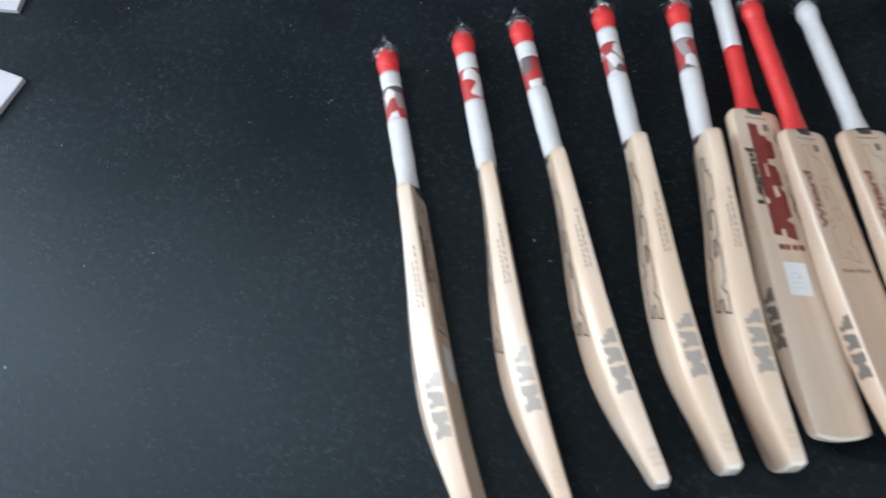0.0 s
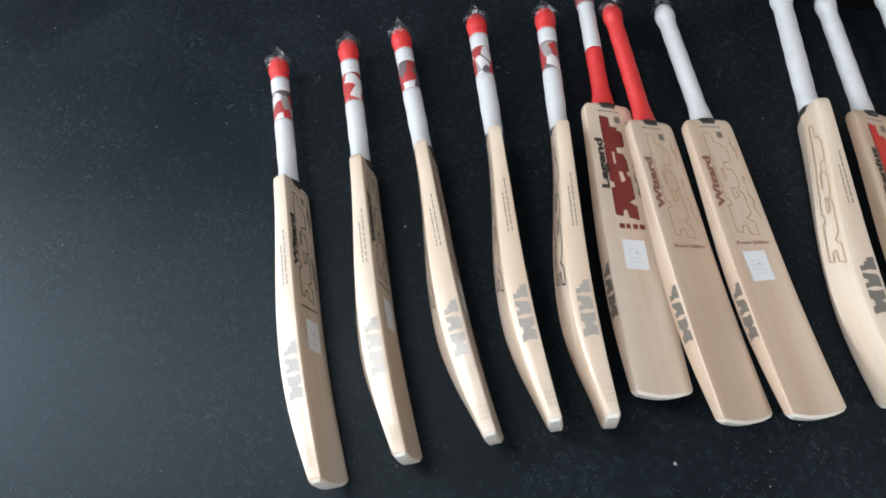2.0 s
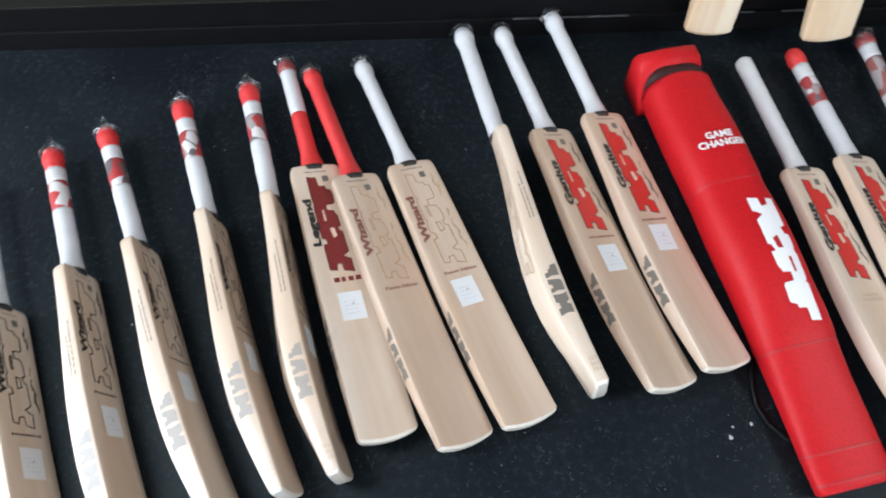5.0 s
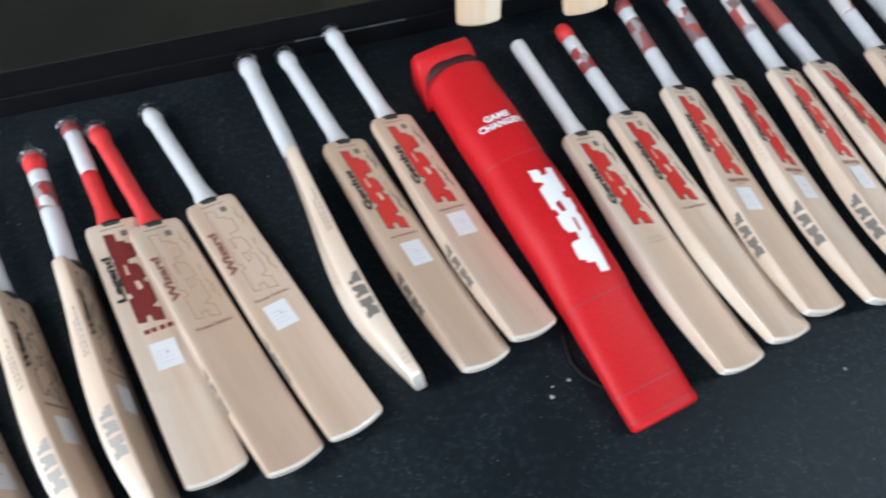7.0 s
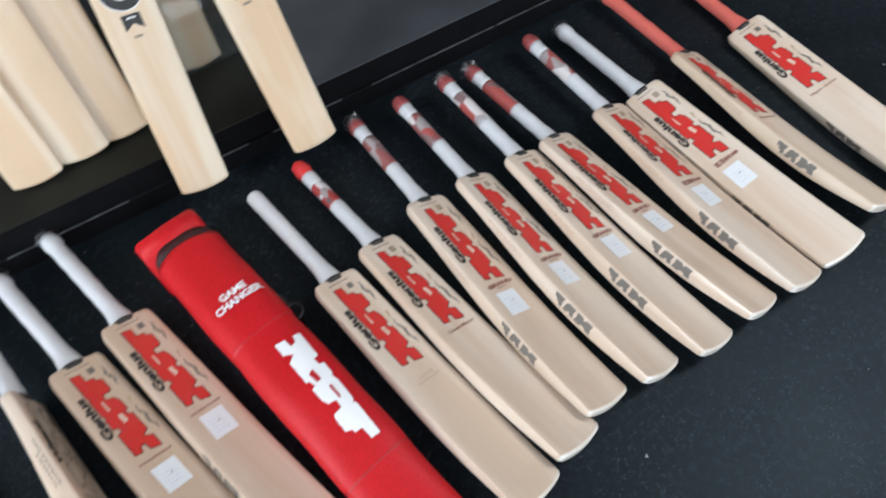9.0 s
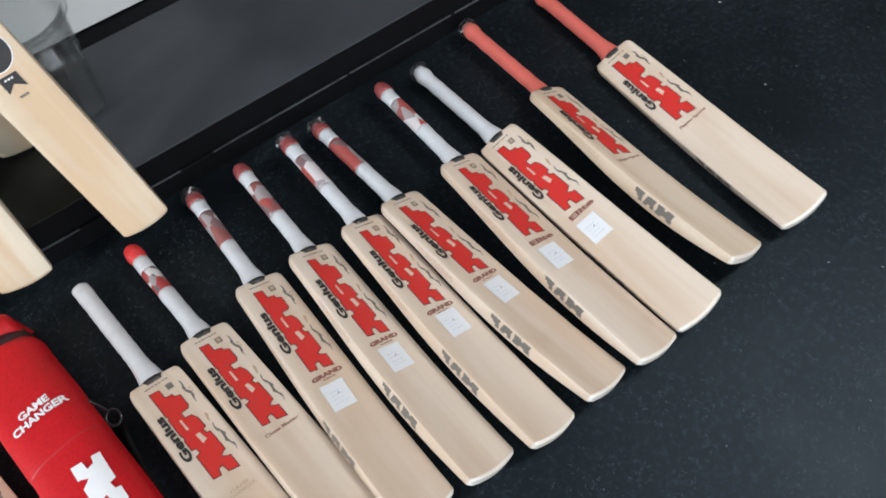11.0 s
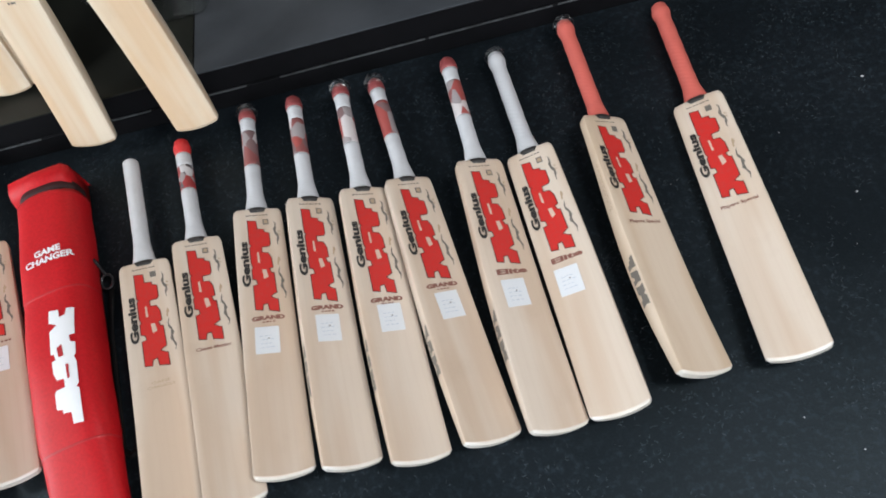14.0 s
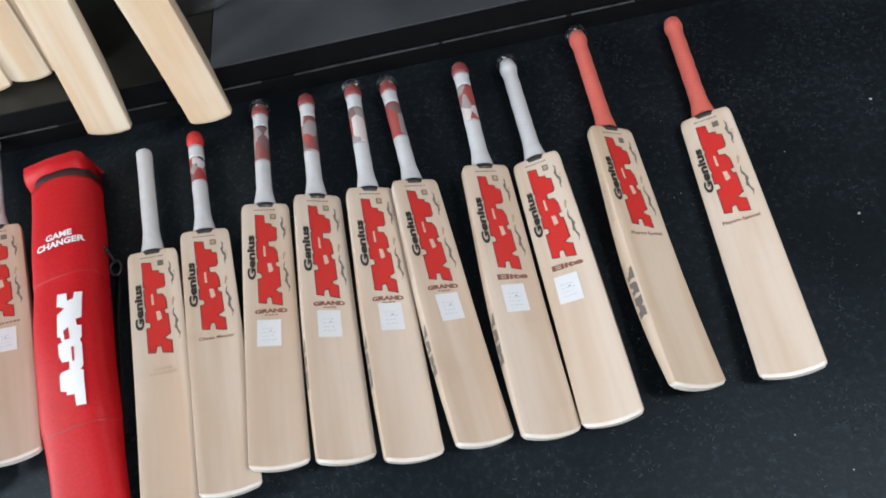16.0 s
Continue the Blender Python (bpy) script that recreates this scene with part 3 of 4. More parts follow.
def cricket_bat(m, wood, handle, face, label, group, sub="", sticker=True, cap="", back=False, side=True, seed=0, reach=1.06):
    rng = random.Random(seed)
    bat = tagged(new("cricket_bat"), label, "cricket bat", group)
    me = shared(("blade", wood.name), blade_mesh)
    if not me.materials:
        me.materials.append(wood)
        me.set_sharp_from_angle(angle=radians(30))
    blade = new("blade", me)
    blade.parent = bat
    me = shared(("toe", face == "badge"), toe_mesh)
    if not me.materials:
        me.materials.append(WOOD_GOLD if face == "badge" else TOE_PALE)
        me.set_sharp_from_angle(angle=radians(25))
    toe = new("toe", me)
    toe.parent = bat
    for y0, y1, mat, text in GRIPS[handle]:
        stretch(grip(bat, y0, y1, mat, "grip", text), reach)
    me = shared(("binding",), lambda: grip_mesh(0.549, 0.5605, 0.0012))
    if not me.materials:
        me.materials.append(INK_BLACK)
    ring = new("binding", me)
    ring.parent = bat
    ring["label"] = "black thread binding"
    if cap:
        stretch(film_cap(bat, rng, cap == "pointed"), reach)

    # the printed face
    y0, base = 0.312, 0.0215
    if face in ("red", "deep"):
        ink = INK_RED if face == "red" else INK_DEEP
        for shape in MARK:
            bm = bmesh.new()
            polygon(bm, grown(shape, 0.0017), mark_on_face(y0, base, lift=0.0004))
            part("emblem_outline", bm, INK_LINE, blade, smooth=False)
            bm = bmesh.new()
            polygon(bm, shape, mark_on_face(y0, base, lift=0.0008))
            part("emblem_block", bm, ink, blade, smooth=False)
        for slot in SLOTS:
            bm = bmesh.new()
            polygon(bm, slot, mark_on_face(y0, base, lift=0.0012))
            part("emblem_slot", bm, INK_PALE, blade, smooth=False)
    elif face in ("black_line", "tan_line"):
        ink = INK_BLACK if face == "black_line" else INK_TAN
        for shape in MARK + SLOTS:
            bm = bmesh.new()
            outline(bm, shape, 0.0025 if face == "black_line" else 0.0019, mark_on_face(y0, base, lift=0.0006))
            part("emblem_outline", bm, ink, blade, smooth=False)
    if face != "badge":
        title, ink = {"red": ("Genius", INK_BLACK), "deep": ("Legend", INK_BLACK), "black_line": ("Wizard", INK_BLACK), "tan_line": ("Wizard", INK_BROWN)}[face]
        words("title", title, 0.0145, ink, blade, along_blade(-0.0328, 0.424, 0.0011), 1.0, 0.0010, 0.106)
        bm = bmesh.new()
        bar = lambda x, y: (x, y, face_z(y) + 0.0005)
        polygon(bm, [(0.0085, 0.5165), (0.0205, 0.5165), (0.0205, 0.530), (0.0085, 0.530)], bar)
        part("small_badge", bm, INK_GREY, blade, smooth=False)
        if sub in ("GRAND", "Elite", "Chase Master"):
            bm = bmesh.new()
            polygon(bm, [(0.0108, 0.519), (0.0182, 0.519), (0.0182, 0.5275), (0.0108, 0.5275)], on_face(0.0009))
            part("badge_centre", bm, INK_FAINT, blade, smooth=False)
        bar_row("maker_line", INK_GREY, blade, bar, -0.024, 0.022, 0.541, 0.0026, 7, rng)
        # dark streaks down the right of the emblem
        dark = {"red": INK_GREY, "deep": INK_GREY, "black_line": INK_BLACK, "tan_line": INK_FAINT}[face]
        for k, (top, steps, ink2) in enumerate(((0.524, 10, dark), (0.436, 4, INK_FAINT), (0.412, 12, dark))):
            pts = [(0.0305 + 0.0022 * math.sin(i * 1.3 + k) + 0.0006 * i, top - 0.0066 * i) for i in range(steps)]
            bm = bmesh.new()
            polygon(bm, flame(pts, 0.0034), bar)
            part("streak", bm, ink2, blade, smooth=False)
        for y in (0.497, 0.489):
            bar_row("small_line", INK_FAINT, blade, bar, 0.037, 0.042, y, 0.004, 2, rng)
        if sub == "bars":
            bar_row("subtitle", INK_BLACK if back else INK_BROWN, blade, bar, -0.028, 0.033, 0.298, 0.0042, 9, rng)
        elif sub == "number":
            bar_row("subtitle", INK_DEEP, blade, bar, -0.02, 0.034, 0.297, 0.0095, 4, rng)
        elif sub == "GRAND":
            words("subtitle", "GRAND", 0.0080, INK_BROWN, blade, across_blade(0.0, 0.300, arch=-1.6), 1.0, 0.0008, 0.062)
            bar_row("small_line", INK_BROWN, blade, bar, -0.012, 0.014, 0.2915, 0.0026, 4, rng)
        elif sub == "Elite":
            words("subtitle", "Elite", 0.0105, INK_BROWN, blade, across_blade(0.0, 0.297), 1.0, 0.0007, 0.060)
        elif sub == "GAME CHANGER":
            words("subtitle", "GAME", 0.006, INK_FAINT, blade, across_blade(0.002, 0.281), 1.0, 0.0, 0.034)
            words("subtitle", "CHANGER", 0.006, INK_FAINT, blade, across_blade(0.002, 0.272), 1.0, 0.0, 0.050)
        elif sub:
            words("subtitle", sub, 0.0066, INK_BROWN, blade, across_blade(0.002, 0.298), 1.0, 0.0002, 0.066)
    else:
        disc = lambda r: [(r * math.cos(2 * math.pi * k / 28), 0.42 + r * math.sin(2 * math.pi * k / 28)) for k in range(28)]
        bm = bmesh.new()
        polygon(bm, disc(0.0385), on_face(0.0003))
        part("badge_rim", bm, WHITE_PRINT, blade, smooth=False)
        bm = bmesh.new()
        polygon(bm, disc(0.0365), on_face(0.0006))
        part("badge", bm, BADGE_BLACK, blade, "round black badge", smooth=False)
        bm = bmesh.new()
        polygon(bm, [(-0.036, 0.464), (-0.012, 0.460), (0.004, 0.470), (0.012, 0.464), (0.034, 0.478), (0.036, 0.53), (-0.036, 0.53)], on_face(0.0006))
        part("crest", bm, BADGE_BLACK, blade, "black printed crest above the badge", smooth=False)
        bm = bmesh.new()
        pts = [(0.017 * math.cos(a), 0.418 + 0.017 * math.sin(a)) for a in [math.pi * (1.0 + k / 9) for k in range(10)]]
        pts += [(0.010 * math.cos(a), 0.42 + 0.010 * math.sin(a)) for a in [math.pi * (2.0 - k / 9) for k in range(10)]]
        polygon(bm, pts, on_face(0.0009))
        part("badge_arc", bm, WHITE_PRINT, blade, smooth=False)
        bm = bmesh.new()
        polygon(bm, [(-0.017, 0.376), (0.017, 0.376), (0.017, 0.347), (0.0, 0.359), (-0.017, 0.347)], on_face(0.0006))
        part("ribbon", bm, BADGE_BLACK, blade, "black swallow-tail ribbon", smooth=False)
        bar_row("small_line", WHITE_PRINT, blade, on_face(0.0009), -0.009, 0.009, 0.3695, 0.003, 3, rng)
        bar_row("small_line", INK_GREY, blade, on_face(0.0006), -0.008, 0.009, 0.335, 0.0045, 3, rng)
    if sticker:
        dx, dy = sticker if isinstance(sticker, tuple) else (0.003, -0.012)
        bm = bmesh.new()
        tilt = rng.uniform(-0.04, 0.04)
        polygon(bm, [(dx + a - b * tilt, 0.258 + dy + b + a * tilt) for a, b in ((-0.0225, -0.028), (0.0225, -0.028), (0.0225, 0.028), (-0.0225, 0.028))], on_face(0.0011))
        part("price_label", bm, LABEL_WHITE, blade, "white paper label", smooth=False)
        for k in range(4):
            bar_row("label_line", LABEL_BLUE, blade, on_face(0.0014), dx - 0.013, dx + 0.014 - 0.004 * (k % 2), 0.243 + dy + 0.008 * k, 0.0011, 3, rng)
        bm = bmesh.new()
        polygon(bm, [(dx, 0.261 + dy), (dx + 0.004, 0.260 + dy), (dx + 0.0035, 0.2635 + dy)], on_face(0.0016))
        part("label_mark", bm, INK_GREY, blade, smooth=False)
    if side:
        for shape in EDGE_MARK:
            bm = bmesh.new()
            polygon(bm, [(u * 0.54, v * 0.37) for u, v in shape], lambda u, v: on_edge()(0.128 + u, 0.0255 - v))
            part("edge_emblem", bm, INK_EDGE if back and handle == "banded" else INK_GREY, blade, smooth=False)
        for k in range(2):
            bar_row("edge_line", INK_FAINT if not back else INK_GREY, blade, on_edge(), 0.33, 0.44 - 0.03 * k, 0.009 + 0.006 * k, 0.0016, 9, rng)
    if back:
        for k in range(3):
            bar_row("toe_stamp", INK_TOE, blade, on_edge(), 0.022, 0.05, 0.0045 + 0.0045 * k, 0.0026, 3, rng)
        for shape in MARK + SLOTS:
            bm = bmesh.new()
            outline(bm, [(u * 1.33, v * 0.82) for u, v in shape], 0.0027, lambda u, v: on_back()(0.225 + u, 0.08 + v / 0.046))
            part("back_emblem", bm, INK_BLACK if handle == "banded" else INK_FAINT, blade, smooth=False)
    bat.matrix_world = m
    return bat


ROW = "cricket bats laid out in a row"
# bats lying on their backs: toe x, y, z, tilt, roll, yaw, wood, grip, face, subtitle, label on it, cap, words
LYING = [
    (-0.686, -0.398, 0.0473, 0.9, 18.2, 17.1, WOOD_PALE, "half", "deep", "number", (0.0005, -0.016), "blunt", "willow cricket bat, red and white grip, dark red emblem"),
    (-0.559, -0.409, 0.0480, 1.4, 24.4, 22.1, WOOD_WARM, "red", "tan_line", "Power Edition", False, "blunt", "warm willow cricket bat with a red grip"),
    (-0.451, -0.374, 0.0426, 0.6, 16.2, 21.9, WOOD_WARM, "white", "tan_line", "Power Edition", (-0.004, -0.004), "blunt", "warm willow cricket bat with a white grip"),
    (-0.210, -0.323, 0.0508, 1.0, 23.5, 16.9, WOOD_WARM, "white", "red", "bars", (0.002, -0.006), "blunt", "warm willow cricket bat, white grip, red emblem"),
    (-0.111, -0.288, 0.0458, 1.6, 21.0, 16.0, WOOD_WARM, "white", "red", "bars", (0.001, 0), "blunt", "warm willow cricket bat overlapping its neighbour, white grip"),
    (0.222, -0.437, 0.0446, 0.6, 17.0, 10.3, WOOD_PALE, "taped", "red", "GAME CHANGER", False, "", "pale willow cricket bat, white grip, faint wording"),
    (0.324, -0.409, 0.0499, -0.4, 19.9, 8.8, WOOD_PALE, "redtop", "red", "Chase Master", False, "", "pale willow cricket bat, red-topped camouflage grip"),
    (0.409, -0.379, 0.0475, 0.1, 21.8, 3.6, WOOD_PALE, "match", "red", "GRAND", (-0.006, -0.005), "blunt", "pale willow cricket bat, white and maroon grip"),
    (0.526, -0.386, 0.0452, 1.0, 27.4, 3.9, WOOD_PALE, "match", "red", "GRAND", (-0.0035, -0.001), "", "pale willow cricket bat, white and maroon grip"),
    (0.644, -0.400, 0.0454, 2.1, 23.8, 4.5, WOOD_PALE, "match", "red", "GRAND", (0.001, 0.004), "blunt", "pale willow cricket bat, white and maroon grip"),
    (0.766, -0.393, 0.0456, 1.1, 23.6, 7.0, WOOD_PALE, "match", "red", "GRAND", (0.003, -0.001), "blunt", "pale willow cricket bat resting on its neighbour, maroon grip"),
    (0.877, -0.397, 0.0431, 1.9, 20.0, 3.1, WOOD_PALE, "match", "red", "Elite", (-0.004, -0.005), "", "pale willow cricket bat, white and maroon grip"),
    (0.984, -0.392, 0.0512, -0.5, -12.9, 2.9, WOOD_PALE, "white", "red", "Elite", (-0.009, -0.007), "blunt", "pale willow cricket bat with a white grip"),
    (1.128, -0.358, 0.0516, 0.1, 26.1, 0.5, WOOD_HONEY, "coral", "red", "Players Special", False, "blunt", "warm golden willow cricket bat rolled aside, coral grip"),
    (1.286, -0.361, 0.0491, -0.8, -19.9, -2.7, WOOD_PALE, "coral", "red", "Players Special", False, "", "pale willow cricket bat with a coral grip"),
]
for n, (x, y, z, tilt, roll, yaw, wood, handle, face, sub, sticker, cap, label) in enumerate(LYING):
    cricket_bat(pose(x, y, z, tilt, roll, yaw), wood, handle, face, label, ROW, sub, sticker, cap, side=sub not in ("GAME CHANGER", "Chase Master"), seed=n + 1)

# bats standing on their long edge, the face to the right: toe x, y, z, tilt, roll, yaw
ON_EDGE = [
    (-1.168, -0.653, 0.0557, -0.1, 76.7, 23.7, WOOD_PALE, "banded", "pointed"),
    (-1.059, -0.589, 0.0536, 0.2, 80.4, 22.5, WOOD_PALE, "banded", "pointed"),
    (-0.936, -0.529, 0.0532, 0.2, 81.3, 24.2, WOOD_PALE, "banded", "pointed"),
    (-0.846, -0.487, 0.0559, -0.1, 82.8, 19.7, WOOD_PALE, "banded", "pointed"),
    (-0.764, -0.462, 0.0537, -0.1, 85.3, 15.7, WOOD_PALE, "banded", "pointed"),
    (-0.338, -0.329, 0.0560, 0.1, 85.8, 13.2, WOOD_PALE, "white", "blunt"),
]
for n, (x, y, z, tilt, tip, yaw, wood, handle, cap) in enumerate(ON_EDGE):
    note = "pale willow cricket bat standing on its edge, banded grip" if handle == "banded" else "pale willow cricket bat standing on its edge, white grip"
    cricket_bat(pose(x, y, z, tilt, tip, yaw) @ Matrix.Diagonal((1, 0.97, 1.12, 1)), wood, handle, "black_line", note, ROW, "bars", True, cap, True, seed=40 + n, reach=1.13)

# bats standing on the floor and on the plinth behind the row
UPRIGHT = [
    (-0.006, 0.470, 0.066, 15, 5, "badge", WOOD_GOLD),
    (0.247, 0.448, 0.062, 14, -4, "badge", WOOD_GOLD),
    (-0.293, 0.622, PL_Z + 0.012, 16, 0, "badge", WOOD_GOLD),
    (-0.190, 0.634, PL_Z + 0.012, 16, 0, "badge", WOOD_GOLD),
    (-0.098, 0.646, PL_Z + 0.012, 16, 0, "badge", WOOD_GOLD),
    (0.115, 0.748, PL_Z + 0.022, 10, 0, "badge", WOOD_GOLD),
    (-0.63, 0.875, PL_Z + 0.022, 8, 0, "badge", WOOD_GOLD),
    (-0.495, 0.885, PL_Z + 0.022, 8, 0, "badge", WOOD_GOLD),
]
for n, (x, y, z, lean, tip, face, wood) in enumerate(UPRIGHT):
    cricket_bat(pose(x, y, z, 90 - lean, tip, 0), wood, "white", face, "golden willow cricket bat standing upright, round black badge", "cricket bats standing behind the row", "", False, "", side=False, seed=70 + n)


# ---- clear bins on the plinth ----
def storage_bin(x, y, z, w, d, h, r):
    thing = tagged(new("storage_bin"), "clear plastic storage bin with rounded corners", "storage bin", "clear bins on the plinth")

    def ring(inset, z2):
        out = []
        r2 = max(0.01, r - inset / 2)
        for cx, cy, a0 in ((1, 1, 0), (-1, 1, 90), (-1, -1, 180), (1, -1, 270)):
            for k in range(9):
                a = radians(a0 + 11.25 * k)
                out.append((cx * ((w - inset) / 2 - r2) + r2 * math.cos(a), cy * ((d - inset) / 2 - r2) + r2 * math.sin(a), z2))
        return out

    bm = bmesh.new()
    t = 0.006
    loft(bm, [ring(0.15, 0.0), ring(0.115, 0.004), ring(0.095, 0.018), ring(0.0, h), ring(t, h), ring(0.095 + t, 0.021), ring(0.115 + t, 0.009), ring(0.16, 0.005)])
    part("tub", bm, BIN_PLASTIC, thing)
    bm = bmesh.new()
    rings = [ring(-0.001, h - 0.012), ring(-0.018, h - 0.010), ring(-0.018, h), ring(-0.001, h + 0.001)]
    loft(bm, rings + rings[:1], False)
    part("rim", bm, BIN_PLASTIC, thing)
    thing.matrix_world = pose(x, y, z)
    return thing


storage_bin(-0.555, 0.87, PL_Z + 0.001, 0.42, 0.33, 0.26, 0.15)
storage_bin(0.18, 0.835, PL_Z + 0.001, 0.35, 0.31, 0.26, 0.09)


# ---- the red bat cover ----
def bat_cover(m):
    cover = tagged(new("bat_cover"), "padded red nylon bat cover with white print", "bat cover")

    def size(y):
        """Half width, thickness of the cover at y from its bottom end."""
        k = min(1.0, y / 0.42)
        k = k * k * (3 - 2 * k)
        puff = 0.0008 * math.sin(y * 31) + (0.0015 if y > 0.235 else 0) + (0.0015 if y > 0.555 else 0)
        return 0.0675 + 0.0005 * k + puff, 0.045 + 0.058 * k + puff

    def ring(y, scale=1.0, lag=0.0):
        hw, th = size(y)
        out = []
        for i in range(36):
            a = 2 * math.pi * i / 36
            c, s = math.cos(a), math.sin(a)
            px = hw * scale * math.copysign(abs(c) ** 0.62, c)
            pz = th / 2 + th / 2 * scale * math.copysign(abs(s) ** 0.7, s)
            crease = 0.0016 * noise.noise(Vector((px * 16, y * 11, pz * 16)))
            out.append((px + crease, y - lag * (px / hw) ** 2, max(0.0015, pz + crease * (1 if s > -0.3 else 0))))
        return out

    bm = bmesh.new()
    ys = [0.0, 0.004, 0.012] + [0.02 + 0.0118 * i for i in range(68)]
    rings = [ring(ys[0], 0.9)] + [ring(y) for y in ys[1:]] + [ring(ys[-1] + 0.008, 0.97, 0.02)]
    loft(bm, rings)
    body = part("body", bm, FABRIC_RED, cover)
    for y in (0.012, 0.058, 0.228, 0.55):
        bm = bmesh.new()
        loft(bm, [ring(y, 1.0), ring(y + 0.0015, 1.010), ring(y + 0.0035, 1.010), ring(y + 0.005, 1.0)], False)
        part("seam", bm, SEAM_RED, cover)
    # the open mouth and the raised back flap
    # near-black red piece: the mouth's inner shade is put into its colour
    bm = bmesh.new()
    loft(bm, [ring(0.815, 0.93), ring(0.842, 0.9)])
    part("mouth_lining", bm, MOUTH_SHADE, cover, "dark piece standing for the shade inside the open mouth")
    bm = bmesh.new()
    rings = []
    for y, top in ((0.80, 0.04), (0.822, 0.06), (0.834, 0.088), (0.842, 0.100), (0.856, 0.108), (0.876, 0.108), (0.886, 0.098), (0.889, 0.05), (0.887, 0.006)):
        hw = 0.068 if y < 0.885 else 0.066
        rings.append([(cx - 0.007, y, cz) for cx, cz in ((-hw, top - 0.012), (-hw + 0.008, top), (0.0, top + 0.004), (hw - 0.008, top), (hw, top - 0.012), (hw - 0.006, 0.003), (-hw, 0.003))])
    loft(bm, rings)
    part("flap", bm, FABRIC_RED, cover, "raised flap at the mouth")

    def on_top(x0, y0, lift=0.0012):
        def place(a, b):
            x, y = x0 + a, y0 + b
            hw, th = size(y)
            c = max(-1.0, min(1.0, x / hw))
            ang = math.acos(math.copysign(abs(c) ** (1 / 0.62), c))
            return (x, y, th / 2 + th / 2 * math.sin(ang) ** 0.7 + lift)
        return place

    words("wording", "GAME", 0.0145, WHITE_PRINT, body, on_top(0.010, 0.650, 0.0025), 1.0, 0.0008)
    words("wording", "CHANGER", 0.0145, WHITE_PRINT, body, on_top(0.010, 0.630, 0.0025), 1.0, 0.0008)
    for shapes, lift, mat, name in ((MARK, 0.0022, WHITE_PRINT, "emblem_block"), (SLOTS, 0.0032, SEAM_RED, "emblem_slot")):
        lay = on_top(0, 0, lift)
        for shape in shapes:
            bm = bmesh.new()
            polygon(bm, [(u * 1.13, v * 1.12) for u, v in shape], lambda u, v: (u, v, 0))
            bm.normal_update()
            bmesh.ops.triangulate(bm, faces=bm.faces)
            bmesh.ops.subdivide_edges(bm, edges=bm.edges, cuts=5, use_grid_fill=True)
            for v in bm.verts:
                a, b = v.co.x, v.co.y
                v.co = Vector(lay(-0.004 + b + (0.12 - a) * 0.05, 0.506 - a))
            part(name, bm, mat, body, smooth=False)
    cover.matrix_world = m
    return cover


bat_cover(pose(0.07, -0.484, 0, 0, 0, 12.0))


def tube(name, points, radius, mat, closed=False):
    """A round bar bent through the points, as a plain mesh."""
    cu = bpy.data.curves.new(name, "CURVE")
    cu.dimensions, cu.bevel_depth, cu.bevel_resolution, cu.use_fill_caps = "3D", radius, 2, True
    sp = cu.splines.new("BEZIER")
    sp.use_cyclic_u = closed
    sp.bezier_points.add(len(points) - 1)
    for b, p in zip(sp.bezier_points, points):
        b.co, b.handle_left_type, b.handle_right_type = p, "AUTO", "AUTO"
    cu.materials.append(mat)
    ob = new(name, cu)
    deps = bpy.context.evaluated_depsgraph_get()
    deps.update()
    me = bpy.data.meshes.new_from_object(ob.evaluated_get(deps))
    bpy.data.objects.remove(ob)
    return new(name, me)


def webbing(points, half):
    """A flat strap laid on its edge through the points."""
    bm = bmesh.new()
    rings = []
    for k, p in enumerate(points):
        a, b = Vector(points[max(0, k - 1)]), Vector(points[min(len(points) - 1, k + 1)])
        side = (b - a).cross(Vector((0, 0, 1))).normalized() * half
        up = Vector((0, 0, 0.0012))
        p = Vector(p)
        rings.append([tuple(q) for q in (p - side - up, p + side - up, p + side + up, p - side + up)])
    loft(bm, rings)
    return bm


strap = tagged(part("carry_strap", webbing([(0.036, 0.088, 0.020), (0.032, 0.05, 0.010), (0.036, -0.015, 0.007), (0.054, -0.112, 0.007), (0.070, -0.195, 0.007), (0.083, -0.262, 0.008), (0.10, -0.277, 0.010), (0.112, -0.27, 0.012)], 0.006), CORD), "black carry strap with a snap hook beside the cover", "strap")
ring = [(0.029 + 0.013 * math.cos(a), 0.101 + 0.015 * math.sin(a), 0.026 + 0.004 * math.sin(a)) for a in [2 * math.pi * k / 8 for k in range(8)]]
clip = tube("snap_hook", ring, 0.0032, CLIP_BLACK, True)
clip.parent = strap
clip["label"] = "glossy black snap hook"
pin = tube("hook_pin", [(0.008, 0.148, 0.05), (0.018, 0.131, 0.038), (0.027, 0.114, 0.03)], 0.0036, CLIP_BLACK)
pin.parent = strap
loop = webbing([(-0.030, -0.25, 0.006), (-0.046, -0.28, 0.004), (-0.051, -0.312, 0.004), (-0.051, -0.346, 0.004), (-0.039, -0.374, 0.004), (-0.017, -0.400, 0.005), (0.005, -0.405, 0.008)], 0.004)
tagged(part("hanging_loop", loop, CORD), "black webbing loop lying under the cover's edge", "strap")

# ---- loose papers and lint ----
for x, y, w, d, yaw in ((-2.42, 0.135, 0.2, 0.15, 8), (-2.335, -0.145, 0.22, 0.17, -8)):
    bm = bmesh.new()
    box(bm, -w / 2, w / 2, -d / 2, d / 2, 0, 0.012, 0.002)
    card = tagged(part("card_box", bm, PAPER, smooth=False), "flat pale grey card box on the carpet", "box")
    card.matrix_world = pose(x, y, 0.0, 0, 0, yaw)

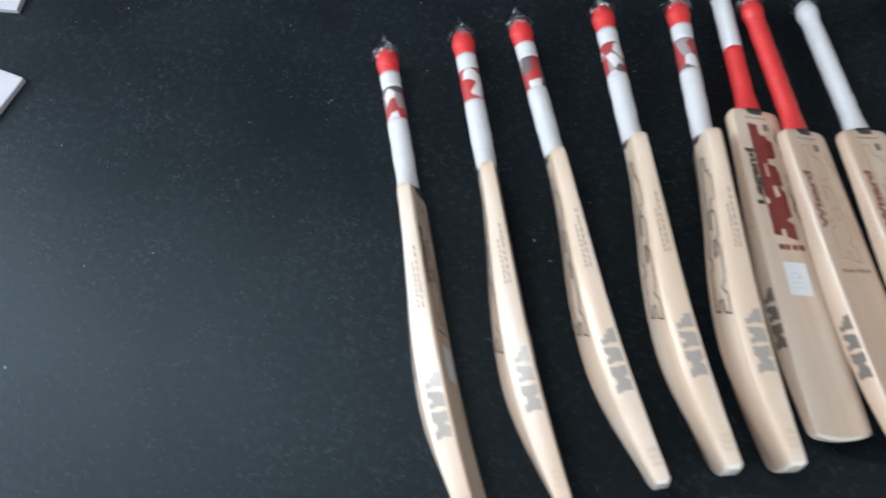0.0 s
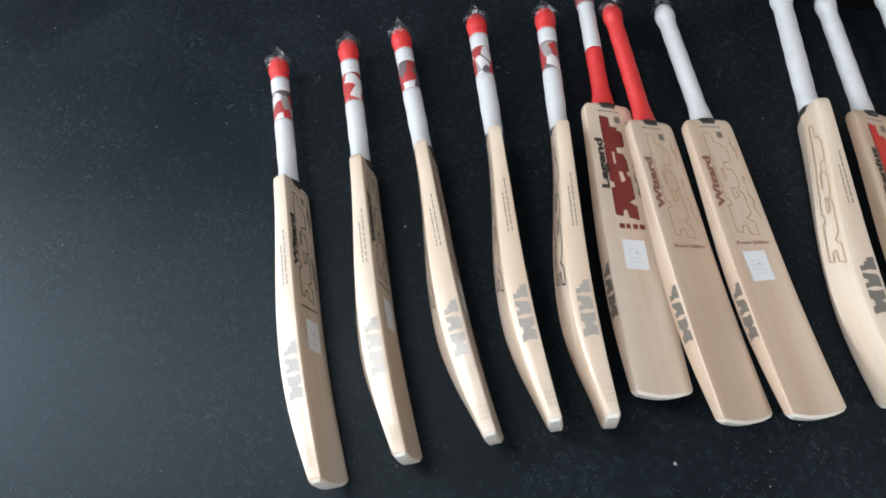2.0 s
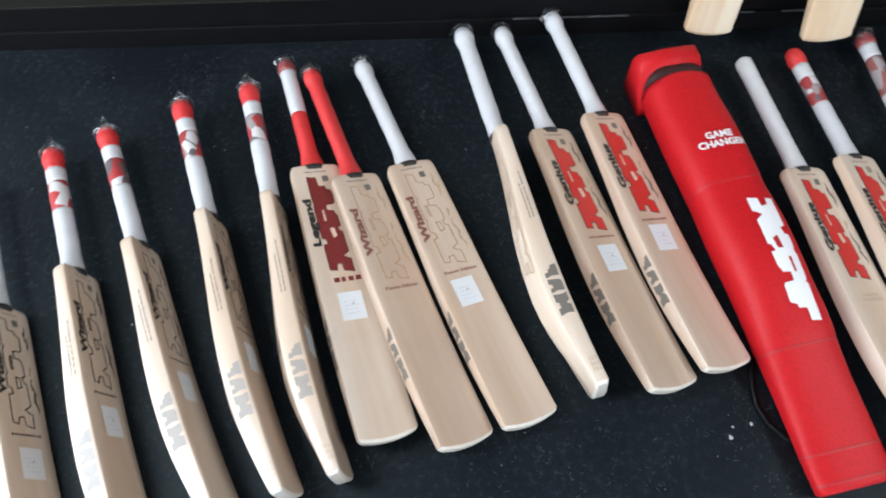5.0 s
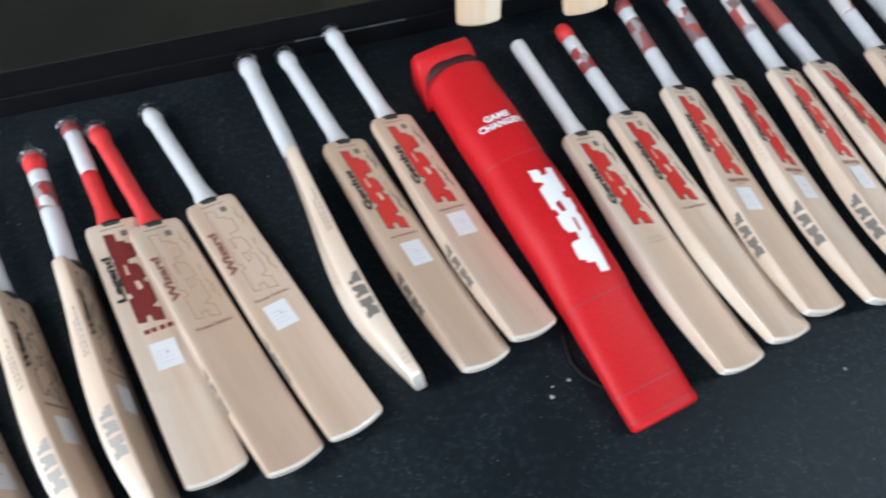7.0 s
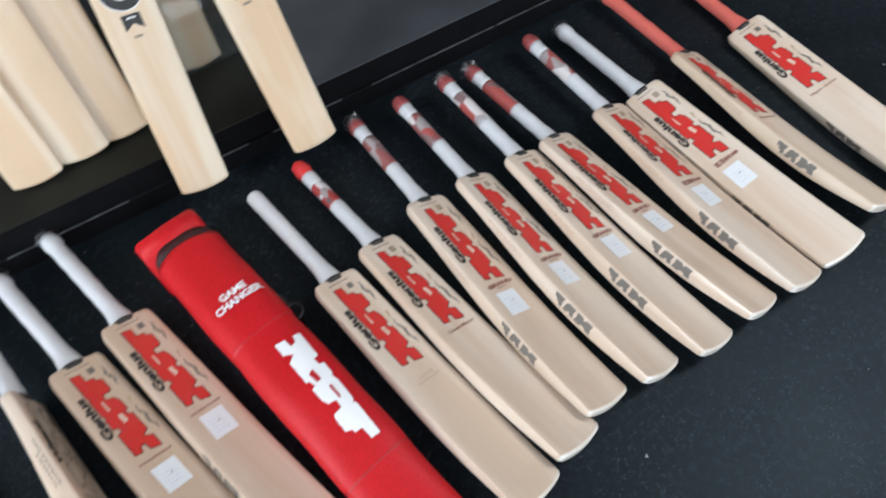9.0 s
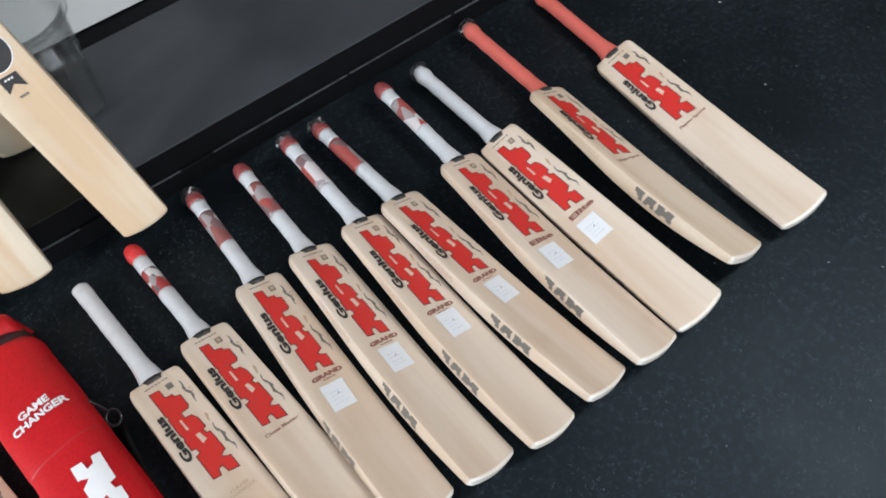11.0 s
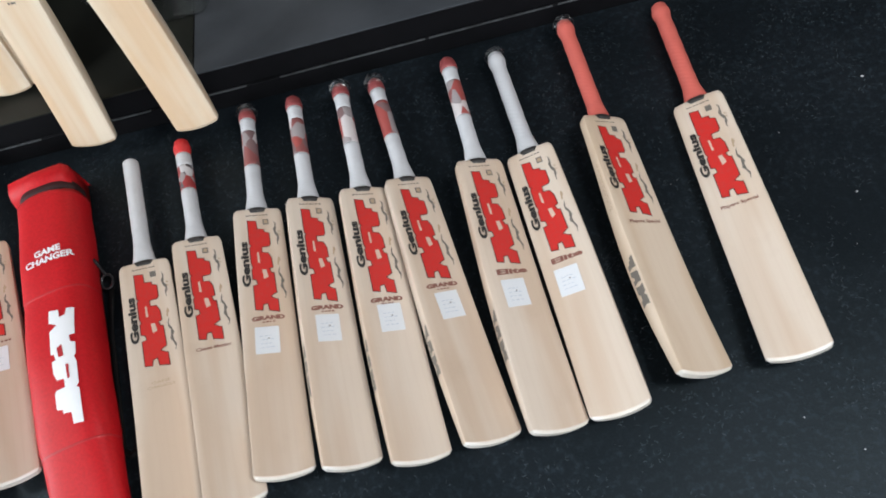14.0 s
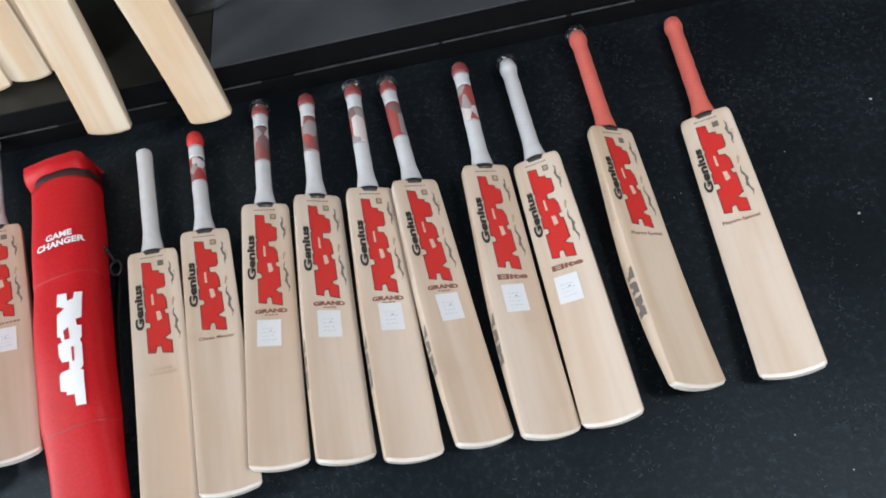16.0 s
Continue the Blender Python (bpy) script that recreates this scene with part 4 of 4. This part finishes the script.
bm = bmesh.new()
rng = random.Random(5)
spots = [(-0.106, -0.398, 0.006), (-0.067, -0.376, 0.004), (-0.099, -0.380, 0.003), (0.426, -0.480, 0.003), (-1.175, -0.176, 0.003), (-1.081, 0.226, 0.002), (-0.641, -0.491, 0.004), (1.661, 0.183, 0.004), (1.27, -0.45, 0.002), (1.531, -0.072, 0.003), (-0.541, 0.206, 0.002)]
spots += [(rng.uniform(-2.2, 2.0), rng.uniform(-0.8, 0.5), rng.uniform(0.0008, 0.0018)) for _ in range(150)]
for x, y, r in spots:
    n = 6
    a0 = rng.uniform(0, 6.3)
    pts = [Vector((x + r * rng.uniform(0.5, 1.1) * math.cos(a0 + 6.283 * k / n), y + r * rng.uniform(0.5, 1.1) * math.sin(a0 + 6.283 * k / n), 0.0006)) for k in range(n)]
    vs = [bm.verts.new(p) for p in pts]
    top = bm.verts.new((x, y, 0.0006 + r * 0.5))
    for k in range(n):
        bm.faces.new((vs[k], vs[(k + 1) % n], top))
tagged(part("lint", bm, LINT, smooth=False), "pale lint and crumbs scattered on black carpet", "lint", kind="stuff")

# loose pile standing out of the carpet: short curled fibres, thicker in worn patches
verts, faces = [], []
while len(faces) < 40000:
    x, y = rng.uniform(-2.2, 2.1), rng.uniform(-1.0, 0.5)
    if noise.noise(Vector((x * 9, y * 9, 2.0))) + 0.6 * noise.noise(Vector((x * 27, y * 27, 5.0))) < rng.uniform(-0.25, 0.55):
        continue
    a, length, half = rng.uniform(0, 6.283), rng.uniform(0.003, 0.008), rng.uniform(0.0003, 0.0006)
    curl = rng.uniform(-1.1, 1.1)
    base = len(verts)
    for k in range(3):
        dx, dy = math.cos(a), math.sin(a)
        z = 0.0006 + 0.0009 * (k == 1)
        verts += [(x - dy * half, y + dx * half, z), (x + dy * half, y - dx * half, z)]
        x, y, a = x + dx * length / 2, y + dy * length / 2, a + curl
    faces += [(base, base + 1, base + 3, base + 2), (base + 2, base + 3, base + 5, base + 4)]
pile = bpy.data.meshes.new("carpet_pile")
pile.from_pydata(verts, [], faces)
pile.materials.append(PILE)
tagged(new("carpet_pile", pile), "dark grey loose fibres on the black carpet", "carpet pile", kind="stuff")
